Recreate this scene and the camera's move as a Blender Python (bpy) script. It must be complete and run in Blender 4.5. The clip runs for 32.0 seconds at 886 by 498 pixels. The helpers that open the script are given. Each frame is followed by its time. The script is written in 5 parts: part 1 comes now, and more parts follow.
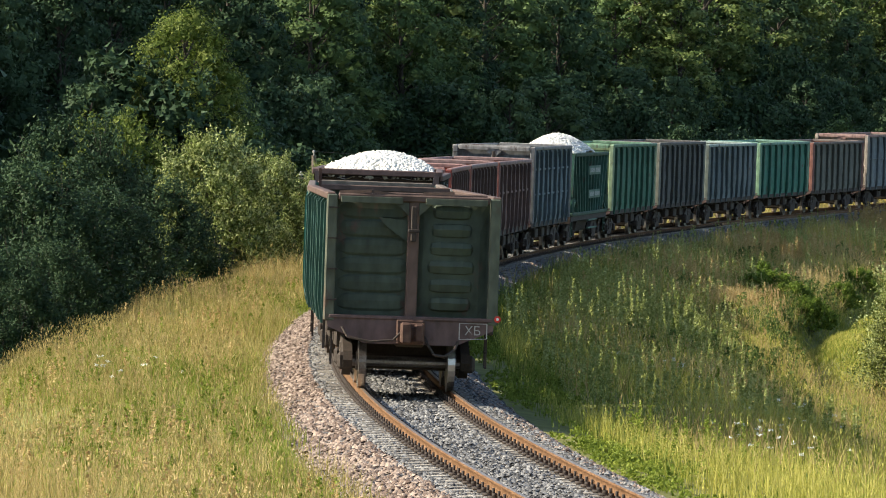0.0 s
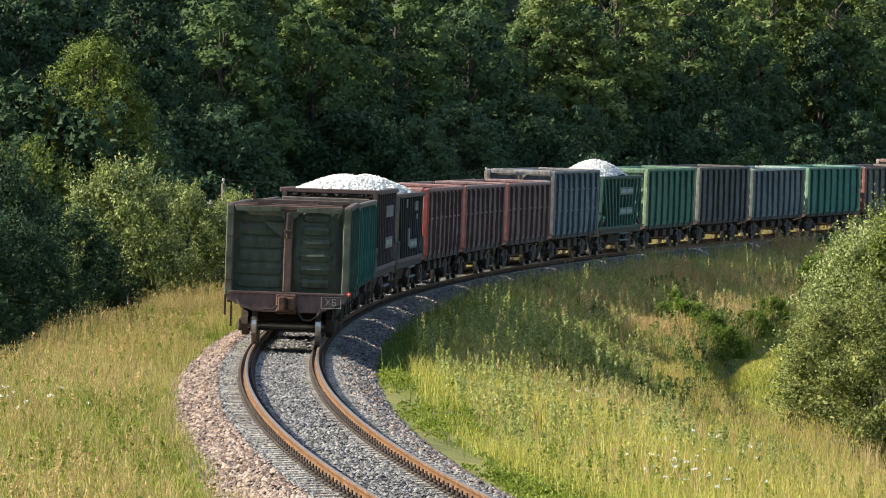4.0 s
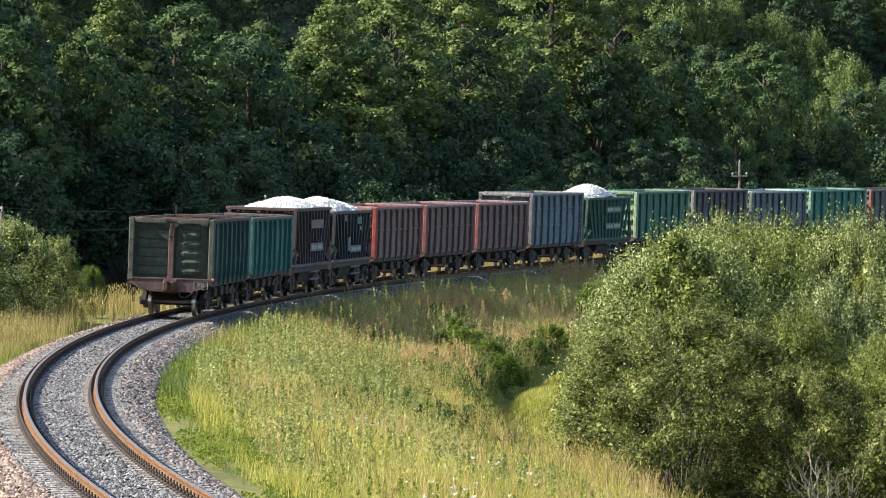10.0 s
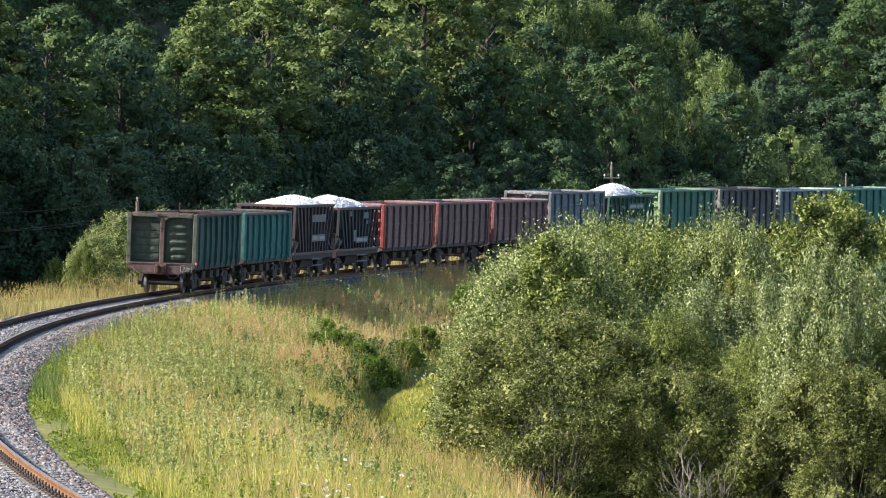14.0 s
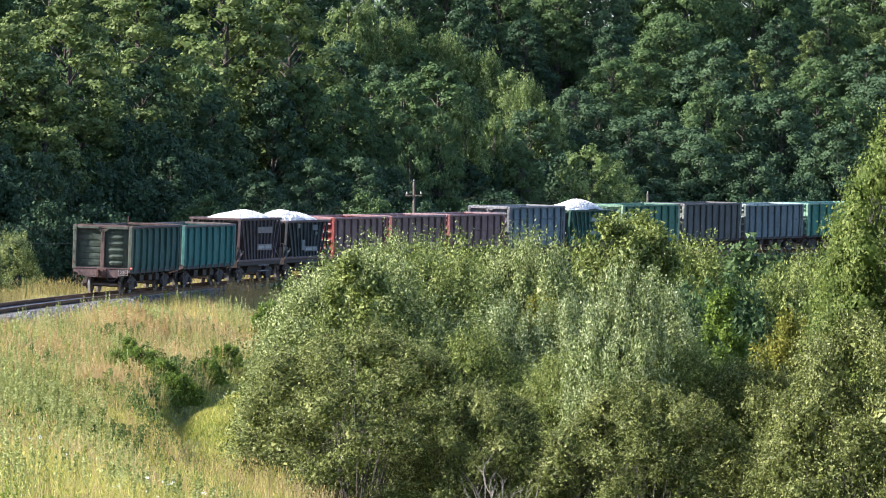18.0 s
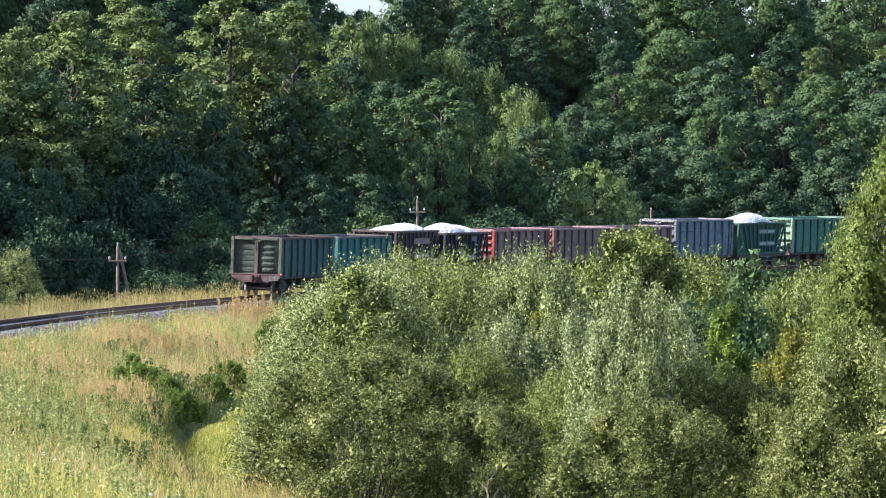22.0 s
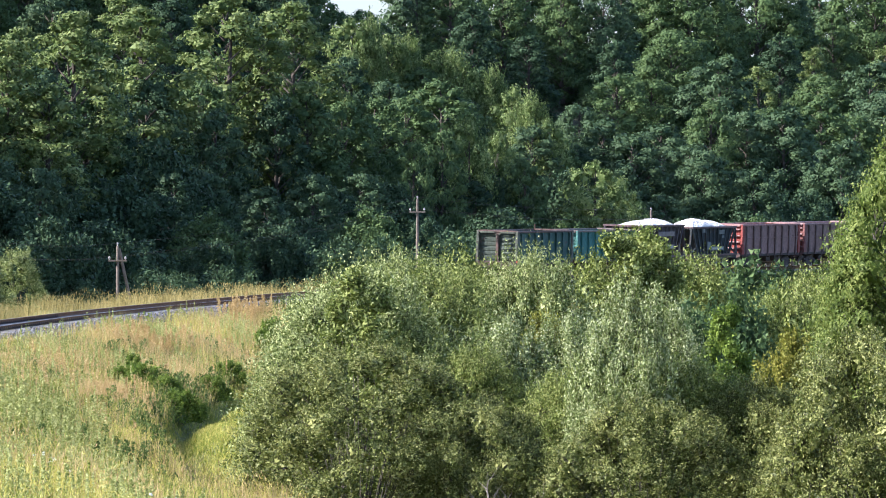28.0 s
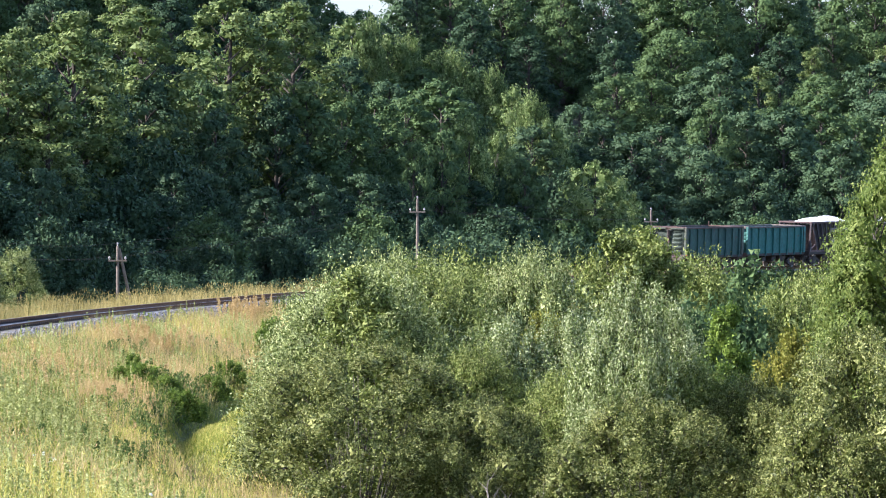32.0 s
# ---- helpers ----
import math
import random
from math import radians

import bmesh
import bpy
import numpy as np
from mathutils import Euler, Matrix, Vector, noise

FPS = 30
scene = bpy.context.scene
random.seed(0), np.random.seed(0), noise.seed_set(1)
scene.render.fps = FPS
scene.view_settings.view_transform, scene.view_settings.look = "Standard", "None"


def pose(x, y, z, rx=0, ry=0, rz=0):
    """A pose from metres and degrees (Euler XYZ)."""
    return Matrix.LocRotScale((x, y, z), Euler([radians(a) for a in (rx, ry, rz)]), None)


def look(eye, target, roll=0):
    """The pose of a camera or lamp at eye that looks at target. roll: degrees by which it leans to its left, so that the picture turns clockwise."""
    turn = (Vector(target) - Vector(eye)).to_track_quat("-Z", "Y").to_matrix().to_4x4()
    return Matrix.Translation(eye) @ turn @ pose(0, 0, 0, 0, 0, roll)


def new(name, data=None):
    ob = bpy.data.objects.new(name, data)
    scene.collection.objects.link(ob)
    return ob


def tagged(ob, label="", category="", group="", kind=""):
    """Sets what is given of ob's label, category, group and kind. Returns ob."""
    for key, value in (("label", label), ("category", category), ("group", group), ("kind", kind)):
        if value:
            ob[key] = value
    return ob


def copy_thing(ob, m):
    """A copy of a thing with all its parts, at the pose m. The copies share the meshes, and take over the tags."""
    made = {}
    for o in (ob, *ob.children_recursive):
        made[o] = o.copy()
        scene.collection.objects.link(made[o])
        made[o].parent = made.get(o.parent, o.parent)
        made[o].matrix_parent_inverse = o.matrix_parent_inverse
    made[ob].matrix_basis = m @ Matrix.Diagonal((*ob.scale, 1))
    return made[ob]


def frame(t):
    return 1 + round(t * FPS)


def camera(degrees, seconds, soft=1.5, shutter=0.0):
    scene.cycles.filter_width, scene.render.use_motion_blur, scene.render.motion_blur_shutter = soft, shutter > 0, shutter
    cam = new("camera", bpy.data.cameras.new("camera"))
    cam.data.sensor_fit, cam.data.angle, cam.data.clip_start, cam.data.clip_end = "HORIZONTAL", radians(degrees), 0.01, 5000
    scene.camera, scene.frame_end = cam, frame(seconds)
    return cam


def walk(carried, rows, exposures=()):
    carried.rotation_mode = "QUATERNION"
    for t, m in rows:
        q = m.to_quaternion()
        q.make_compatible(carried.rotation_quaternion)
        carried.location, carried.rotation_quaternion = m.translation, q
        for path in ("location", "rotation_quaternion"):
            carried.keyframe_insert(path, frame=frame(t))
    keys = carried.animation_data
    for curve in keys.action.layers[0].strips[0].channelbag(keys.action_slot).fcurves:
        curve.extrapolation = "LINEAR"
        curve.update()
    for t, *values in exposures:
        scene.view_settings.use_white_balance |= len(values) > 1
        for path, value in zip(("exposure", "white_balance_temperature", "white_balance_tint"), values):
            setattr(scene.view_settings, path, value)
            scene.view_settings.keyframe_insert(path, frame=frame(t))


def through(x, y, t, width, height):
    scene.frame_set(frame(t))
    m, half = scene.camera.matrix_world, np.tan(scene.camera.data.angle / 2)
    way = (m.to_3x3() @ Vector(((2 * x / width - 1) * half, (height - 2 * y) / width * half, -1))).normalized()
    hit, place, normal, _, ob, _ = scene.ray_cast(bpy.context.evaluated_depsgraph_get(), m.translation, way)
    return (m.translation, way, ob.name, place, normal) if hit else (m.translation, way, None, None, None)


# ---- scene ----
# The camera stands still on a low rise and pans after the train; its tele lens sees about ten degrees.
cam = camera(10.4446, 32.0, soft=1.0)
EYE = (0.0, 0.0, 4.4515)
PAN = ((0.0, -0.13036, -0.02326), (0.5, -0.12799, -0.02308), (1.0, -0.12861, -0.0204), (1.5, -0.12826, -0.01773),
       (2.0, -0.12755, -0.01755), (2.5, -0.12425, -0.01773), (3.0, -0.1196, -0.0179), (3.5, -0.11537, -0.01755),
       (5.5, -0.10318, -0.01701), (6.0, -0.09997, -0.01684), (6.5, -0.09711, -0.01665), (7.0, -0.09283, -0.01558),
       (7.5, -0.08837, -0.01237), (8.0, -0.08285, -0.01201), (8.5, -0.07806, -0.01183), (9.0, -0.0727, -0.01165),
       (9.5, -0.06909, -0.01149), (10.0, -0.0664, -0.01157), (10.5, -0.06368, -0.01148), (11.0, -0.05909, -0.01148),
       (11.5, -0.05641, -0.0113), (12.0, -0.05284, -0.01129), (12.5, -0.04963, -0.01113), (13.0, -0.04624, -0.01113),
       (13.5, -0.04213, -0.01113), (15.5, -0.03088, -0.01147), (16.0, -0.02196, -0.01094), (16.5, -0.01678, -0.01059),
       (17.0, -0.00982, -0.01023), (17.5, -0.00277, -0.00916), (18.0, 0.00071, -0.00755), (18.5, 0.00188, -0.00648),
       (19.0, 0.00178, -0.00433), (19.5, 0.00089, -0.00397), (20.0, 0.00017, -0.00416), (20.5, 0.0, -0.00416),
       (32.0, 0.0, -0.00416))


def sight(a, e, back=0.0):
    way = Vector((math.sin(a) * math.cos(e), math.cos(a) * math.cos(e), math.sin(e)))
    eye = Vector(EYE) - way * back
    return look(eye, eye + way * 100)


walk(cam, [(t, sight(a, e, 1.15 if t == 0 else 0.0)) for t, a, e in PAN],
     exposures=((0.0, 0.98, 6300, 8), (12.0, 1.22, 5850, 14), (16.0, 1.24, 5650, 17), (18.0, 1.42, 5450, 18), (25.0, 1.47, 5350, 20), (32.0, 1.58, 5300, 21)))

# ---- sun and sky: low evening sun from the side, a little behind the camera ----
SUN_UP = radians(31)
SUN_WAY = Vector((-math.cos(SUN_UP) * 0.985, -math.cos(SUN_UP) * 0.17, math.sin(SUN_UP)))
world = bpy.data.worlds.new("sky")
scene.world = world
world.use_nodes = True
sky = world.node_tree.nodes.new("ShaderNodeTexSky")
sky.sky_type, sky.sun_disc, sky.sun_elevation, sky.sun_rotation = "NISHITA", False, SUN_UP, radians(260)
sky.dust_density, sky.ozone_density = 2.0, 1.0
world.node_tree.links.new(sky.outputs[0], world.node_tree.nodes["Background"].inputs[0])
world.node_tree.nodes["Background"].inputs[1].default_value = 0.115
sun = new("sun", bpy.data.lights.new("sun", "SUN"))
sun.data.energy, sun.data.angle, sun.data.color = 5.0, radians(0.6), (1.0, 0.9, 0.71)
sun.matrix_world = look(SUN_WAY * 500, (0, 0, 0))


# ---- materials ----
def material(name, colours, size=1.0, rough=0.8, metal=0.0, bump=0.0, fine=8.0, spread=0.0, island=False, leaf=0.0, spec=0.3,
             wear=None, wear_at=0.62, streak=0.0):
    """Noise between two or three colours at one size, finer grain over it, an own tone per object or island, wear patches."""
    m = bpy.data.materials.new(name)
    m.use_nodes = True
    t = m.node_tree
    b = t.nodes["Principled BSDF"]
    b.inputs["Roughness"].default_value, b.inputs["Metallic"].default_value = rough, metal
    b.inputs["Specular IOR Level"].default_value = spec
    geo = t.nodes.new("ShaderNodeTexCoord")
    n1, n2 = t.nodes.new("ShaderNodeTexNoise"), t.nodes.new("ShaderNodeTexNoise")
    place = geo.outputs["Object"]
    if streak:
        run = t.nodes.new("ShaderNodeMapping")
        run.inputs["Scale"].default_value = (1, 1, streak)
        t.links.new(place, run.inputs["Vector"])
        place = run.outputs[0]
    for n, k, d in ((n1, 1 / size, 4), (n2, fine / size, 5)):
        n.inputs["Scale"].default_value, n.inputs["Detail"].default_value = k, d
        t.links.new(place, n.inputs["Vector"])
    mixed = t.nodes.new("ShaderNodeMath")
    mixed.operation = "MULTIPLY_ADD"
    t.links.new(n2.outputs["Fac"], mixed.inputs[0])
    mixed.inputs[1].default_value = 0.55
    half = t.nodes.new("ShaderNodeMath")
    half.operation = "MULTIPLY"
    half.inputs[1].default_value = 0.45
    t.links.new(n1.outputs["Fac"], half.inputs[0])
    t.links.new(half.outputs[0], mixed.inputs[2])
    value = mixed.outputs[0]
    if spread:
        r = t.nodes.new("ShaderNodeNewGeometry" if island else "ShaderNodeObjectInfo")
        shift = t.nodes.new("ShaderNodeMath")
        shift.operation = "MULTIPLY_ADD"
        t.links.new(r.outputs["Random Per Island" if island else "Random"], shift.inputs[0])
        shift.inputs[1].default_value = spread
        off = t.nodes.new("ShaderNodeMath")
        off.operation = "SUBTRACT"
        t.links.new(value, off.inputs[0])
        off.inputs[1].default_value = spread / 2
        t.links.new(off.outputs[0], shift.inputs[2])
        value = shift.outputs[0]
    ramp = t.nodes.new("ShaderNodeValToRGB")
    ramp.color_ramp.elements[0].position, ramp.color_ramp.elements[1].position = 0.3, 0.7
    ramp.color_ramp.elements[0].color, ramp.color_ramp.elements[1].color = (*colours[0], 1), (*colours[-1], 1)
    for i, c in enumerate(colours[1:-1]):
        ramp.color_ramp.elements.new(0.3 + 0.4 * (i + 1) / (len(colours) - 1)).color = (*c, 1)
    t.links.new(value, ramp.inputs[0])
    colour = ramp.outputs[0]
    if wear:
        n3 = t.nodes.new("ShaderNodeTexNoise")
        n3.inputs["Scale"].default_value, n3.inputs["Detail"].default_value = 2.2 / size, 8
        n3.inputs["Roughness"].default_value = 0.7
        t.links.new(place, n3.inputs["Vector"])
        cut = t.nodes.new("ShaderNodeMapRange")
        cut.inputs["From Min"].default_value, cut.inputs["From Max"].default_value = wear_at - 0.04, wear_at + 0.05
        t.links.new(n3.outputs["Fac"], cut.inputs["Value"])
        mix = t.nodes.new("ShaderNodeMix")
        mix.data_type = "RGBA"
        t.links.new(cut.outputs[0], mix.inputs["Factor"])
        t.links.new(colour, mix.inputs[6])
        mix.inputs[7].default_value = (*wear, 1)
        colour = mix.outputs[2]
    t.links.new(colour, b.inputs["Base Color"])
    if bump:
        bm = t.nodes.new("ShaderNodeBump")
        bm.inputs["Strength"].default_value, bm.inputs["Distance"].default_value = 0.8, bump
        t.links.new(n2.outputs["Fac"], bm.inputs["Height"])
        t.links.new(bm.outputs[0], b.inputs["Normal"])
    if leaf:
        tr, mx = t.nodes.new("ShaderNodeBsdfTranslucent"), t.nodes.new("ShaderNodeMixShader")
        t.links.new(colour, tr.inputs["Color"])
        mx.inputs[0].default_value = leaf
        t.links.new(b.outputs[0], mx.inputs[1])
        t.links.new(tr.outputs[0], mx.inputs[2])
        t.links.new(mx.outputs[0], t.nodes["Material Output"].inputs["Surface"])
    return m


SOIL = material("meadow_soil", ((0.1, 0.11, 0.025), (0.17, 0.17, 0.042), (0.26, 0.23, 0.07)), 6.0, 0.95, bump=0.05, fine=12)
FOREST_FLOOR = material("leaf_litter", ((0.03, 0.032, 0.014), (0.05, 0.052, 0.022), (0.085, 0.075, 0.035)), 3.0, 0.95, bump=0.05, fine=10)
BALLAST = material("ballast", ((0.06, 0.057, 0.056), (0.14, 0.133, 0.13), (0.26, 0.25, 0.24)), 0.35, 0.9, bump=0.05, fine=6)
STONE_GREY = material("grey_stone", ((0.06, 0.058, 0.058), (0.155, 0.15, 0.148), (0.29, 0.28, 0.27)), 1.2, 0.85, spread=0.5, island=True)
STONE_PINK = material("pink_stone", ((0.13, 0.088, 0.068), (0.26, 0.19, 0.15), (0.4, 0.31, 0.25)), 1.5, 0.85, spread=0.5, island=True)
STONE_WHITE = material("white_stone", ((0.62, 0.6, 0.55), (0.84, 0.82, 0.77)), 0.6, 0.9, spread=0.3, island=True)
CONCRETE = material("sleeper_concrete", ((0.2, 0.175, 0.15), (0.32, 0.285, 0.24), (0.44, 0.4, 0.34)), 0.5, 0.9, bump=0.01, spread=0.3)
RAIL = material("rusty_rail", ((0.085, 0.046, 0.026), (0.16, 0.088, 0.046), (0.235, 0.14, 0.078)), 0.4, 0.75, bump=0.004, spec=0.1)
RAIL_TOP = material("worn_rail_head", ((0.3, 0.22, 0.16), (0.4, 0.33, 0.28)), 0.3, 0.4, 0.7)
IRON = material("dark_iron", ((0.03, 0.024, 0.02), (0.07, 0.05, 0.04)), 0.3, 0.7, bump=0.004)
CLAY = material("weathered_porcelain", ((0.3, 0.28, 0.25), (0.45, 0.43, 0.4)), 0.2, 0.4)
WOOD = material("grey_wood", ((0.1, 0.08, 0.06), (0.22, 0.185, 0.15)), 0.4, 0.9, bump=0.01)
PORCELAIN = material("white_porcelain", ((0.75, 0.75, 0.72), (0.85, 0.85, 0.82)), 0.2, 0.3)
BARK = material("bark", ((0.035, 0.03, 0.024), (0.09, 0.075, 0.06)), 0.4, 0.95, bump=0.02)
DEAD = material("dead_wood", ((0.16, 0.135, 0.11), (0.27, 0.24, 0.2)), 0.3, 0.9)


def leaves(name, a, b, c, spread=0.3, through=0.3, rough=0.6, spec=0.25):
    return material(name, (a, b, c), 2.5, rough, spread=spread, island=True, leaf=through, fine=3, spec=spec)


def grass(name, a, b, c):
    return material(name, (a, b, c), 3.0, 0.7, spread=0.36, island=True, leaf=0.42, fine=3, spec=0.2)


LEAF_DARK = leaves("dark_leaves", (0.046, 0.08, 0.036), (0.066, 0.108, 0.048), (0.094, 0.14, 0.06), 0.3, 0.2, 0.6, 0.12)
# darker leaf copy: the shade inside the wood is put into its colour
LEAF_SHADED = leaves("shaded_leaves", (0.026, 0.05, 0.024), (0.041, 0.073, 0.034), (0.064, 0.104, 0.046), 0.3, 0.15, 0.6, 0.1)
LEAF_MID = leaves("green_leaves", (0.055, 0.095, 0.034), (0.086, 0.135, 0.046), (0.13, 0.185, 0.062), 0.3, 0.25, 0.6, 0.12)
LEAF_LIGHT = leaves("light_leaves", (0.085, 0.115, 0.024), (0.17, 0.21, 0.05), (0.44, 0.48, 0.2), 0.6, 0.22, 0.55, 0.16)
LEAF_OLIVE = leaves("olive_willow_leaves", (0.056, 0.072, 0.011), (0.115, 0.138, 0.025), (0.32, 0.335, 0.11), 0.55, 0.22, 0.5, 0.2)
LEAF_SILVER = leaves("silvery_leaves", (0.1, 0.135, 0.03), (0.19, 0.235, 0.068), (0.46, 0.5, 0.25), 0.5, 0.22, 0.55, 0.18)
LEAF_YELLOW = leaves("yellowish_leaves", (0.11, 0.12, 0.015), (0.19, 0.2, 0.026), (0.32, 0.3, 0.055), 0.4, 0.35, 0.55, 0.16)
LEAF_WILLOW = leaves("willow_leaves", (0.074, 0.1, 0.014), (0.14, 0.178, 0.032), (0.33, 0.365, 0.11), 0.5, 0.22, 0.55, 0.16)
LEAF_BIRCH = leaves("birch_leaves", (0.068, 0.104, 0.026), (0.12, 0.165, 0.044), (0.24, 0.285, 0.1), 0.4, 0.3, 0.55, 0.14)
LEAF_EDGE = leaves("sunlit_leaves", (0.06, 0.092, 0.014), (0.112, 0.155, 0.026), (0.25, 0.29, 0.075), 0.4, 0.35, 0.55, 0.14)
LEAF_PALE = leaves("pale_willow_leaves", (0.075, 0.115, 0.03), (0.135, 0.19, 0.052), (0.29, 0.35, 0.13), 0.4, 0.35, 0.55, 0.14)
LEAF_BRIGHT = leaves("fresh_leaves", (0.07, 0.115, 0.014), (0.125, 0.185, 0.024), (0.23, 0.3, 0.05), 0.4, 0.35, 0.55, 0.14)
WEED = grass("weed_leaves", (0.2, 0.23, 0.06), (0.34, 0.365, 0.115), (0.53, 0.54, 0.23))
GRASS_GOLD = grass("golden_grass", (0.22, 0.18, 0.055), (0.36, 0.295, 0.1), (0.5, 0.415, 0.17))
GRASS_LIME = grass("lime_grass", (0.26, 0.25, 0.045), (0.45, 0.42, 0.085), (0.63, 0.55, 0.17))
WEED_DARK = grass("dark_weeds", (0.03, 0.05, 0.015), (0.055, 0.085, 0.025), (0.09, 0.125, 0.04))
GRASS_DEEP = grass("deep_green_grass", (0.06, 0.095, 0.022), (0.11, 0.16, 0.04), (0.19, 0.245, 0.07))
GRASS_RUST = grass("rust_brown_grass", (0.26, 0.13, 0.045), (0.4, 0.22, 0.08), (0.54, 0.34, 0.15))
GRASS_GREEN = grass("green_grass", (0.115, 0.16, 0.02), (0.2, 0.25, 0.034), (0.32, 0.36, 0.07))
GRASS_TAN = grass("reddish_seed_grass", (0.33, 0.225, 0.09), (0.49, 0.355, 0.15), (0.64, 0.49, 0.24))
FLOWER = material("white_blossom", ((0.7, 0.7, 0.62), (0.85, 0.85, 0.78)), 0.3, 0.8)
RUST_BROWN = material("rusty_brown_steel", ((0.05, 0.025, 0.018), (0.1, 0.055, 0.04), (0.16, 0.1, 0.08)), 1.0, 0.8, bump=0.006, wear=(0.2, 0.13, 0.1), wear_at=0.68)


def paint(name, c, wear=(0.08, 0.05, 0.04), at=0.62):
    return material(name, tuple(tuple(v * k for v in c) for k in (0.5, 1.0, 1.5)), 1.3, 0.7, bump=0.004, wear=wear, wear_at=at, streak=0.5)


# ---- the line of the track ----
BEND_S = (-60, -25, 10, 45, 80, 115, 150, 185, 220, 255, 290, 325, 360)
BEND = (0.0024, 0.002265, 0.002129, 0.001767, 0.002167, 0.002002, 0.00198, 0.001976, 0.002014, 0.002111, 0.001976, 0.001883, 0.001789)
CANT = 0.03457
LINE_S = np.arange(-120.0, 640.0, 1.0)
_k = np.interp(LINE_S, BEND_S, BEND)
_a = np.concatenate([[0], np.cumsum((_k[1:] + _k[:-1]) / 2)])
LINE_A = _a - _a[120] - 0.199134
_x = np.concatenate([[0], np.cumsum((np.sin(LINE_A)[1:] + np.sin(LINE_A)[:-1]) / 2)])
_y = np.concatenate([[0], np.cumsum((np.cos(LINE_A)[1:] + np.cos(LINE_A)[:-1]) / 2)])
LINE_X, LINE_Y = _x - _x[120] - 11.3027, _y - _y[120] + 82.1279
LINE_Z = 1.34454e-5 * np.clip(LINE_S, -60, 420) ** 2 - 1.096e-4 * LINE_S


def along(s, u=0.0, z=0.0, level=False):
    """The place s metres along the track, u to its right and z over the rails; the track leans into the bend unless level."""
    x, y, a, h = (np.interp(s, LINE_S, q) for q in (LINE_X, LINE_Y, LINE_A, LINE_Z))
    c = 0.0 if level else CANT
    side = u * np.cos(c) + z * np.sin(c)
    return x + side * np.cos(a), y - side * np.sin(a), h + z * np.cos(c) - u * np.sin(c)


def beside(x, y):
    """For places in the plan: how far along the track and how far to its right."""
    x, y = np.atleast_1d(np.asarray(x, float)), np.atleast_1d(np.asarray(y, float))
    best = np.full(x.shape, 1e18)
    idx = np.zeros(x.shape, int)
    for i in range(0, len(LINE_S), 4):
        d = (x - LINE_X[i]) ** 2 + (y - LINE_Y[i]) ** 2
        m = d < best
        best[m], idx[m] = d[m], i
    a, dx, dy = LINE_A[idx], x - LINE_X[idx], y - LINE_Y[idx]
    ds = dx * np.sin(a) + dy * np.cos(a)
    ds = np.clip(ds, -60, 60)
    return LINE_S[idx] + ds, dx * np.cos(a) - dy * np.sin(a) - ds * ds * 0.001


PROFILE_U = (-900, -300, -120, -60, -32, -22, -14, -10, -7.6, -6, -2.35, 2.1, 5, 8, 12, 15, 18, 25, 60, 300, 900)
PROFILE_Z = (30, 22, 13, 3.2, -2.0, -3.4, -3.4, -2.2, -1.0, -0.62, -0.55, -0.58, -0.85, -1.5, -2.6, -3.4, -4.0, -4.6, -5.2, -5.0, 0)


def ground(x, y):
    s, u = beside(x, y)
    z = np.interp(u, PROFILE_U, PROFILE_Z) + np.interp(s, LINE_S, LINE_Z) - CANT * np.clip(u, -4, 4)
    z = z + 10.5 * np.clip((s - 95) / 110.0, 0, 1) * np.clip((-u - 22) / 42.0, 0, 1)
    # the hill is raised unseen off to the side, to shade the wood's foot
    side = np.clip((-0.03 - np.arctan2(np.atleast_1d(x), np.atleast_1d(y))) / 0.03, 0, 1)
    z = z + np.interp(s, (95, 205), (17, 8)) * np.clip((-u - 60) / 30, 0, 1) * side * (np.atleast_1d(y) > 0)
    # a trodden path runs in a hollow at the foot of the inner bank, with a low hummock beyond it
    run = np.clip((s - 44) / 10, 0, 1) * np.clip((134 - s) / 14, 0, 1)
    bend = 0.35 * np.sin(s * 0.13)
    z = z + run * (0.25 * np.exp(-((u - 10.6 - bend) / 0.8) ** 2) - 0.75 * np.exp(-((u - 12.1 - bend) / 0.6) ** 2) + 0.5 * np.exp(-((u - 13.9 - bend) / 1.1) ** 2))
    x, y = np.atleast_1d(x), np.atleast_1d(y)
    away = np.clip((np.abs(u) - 2.4) / 2.0, 0, 1)
    z = z + away * (0.14 * np.sin(x * 0.9 + 1.3 * np.sin(y * 0.31)) * np.sin(y * 0.43 + 0.5) + 0.1 * np.sin(x * 0.37 + y * 0.23))
    return np.maximum(z, 2.8 * np.exp(-(x ** 2 + (y + 4) ** 2) / 160.0) - 6 + 6 * np.exp(-(x ** 2 + (y + 4) ** 2) / 2000.0))


def off_path(s, u):
    return (s < 48) | (s > 128) | (u < 11.5 + 0.35 * np.sin(s * 0.13)) | (u > 14.6)


def ground_z(x, y):
    return float(ground(x, y)[0])


# ---- mesh helpers ----
def mesh_of(name, verts, faces, smooth=False):
    """A mesh from arrays; all faces have the same number of corners."""
    verts, faces = np.asarray(verts, np.float32), np.asarray(faces, np.int32)
    me = bpy.data.meshes.new(name)
    me.vertices.add(len(verts))
    me.vertices.foreach_set("co", verts.ravel())
    me.loops.add(faces.size)
    me.loops.foreach_set("vertex_index", faces.ravel())
    me.polygons.add(len(faces))
    me.polygons.foreach_set("loop_start", np.arange(0, faces.size, faces.shape[1], dtype=np.int32))
    if smooth:
        me.polygons.foreach_set("use_smooth", np.ones(len(faces), bool))
    me.update(calc_edges=True)
    return me


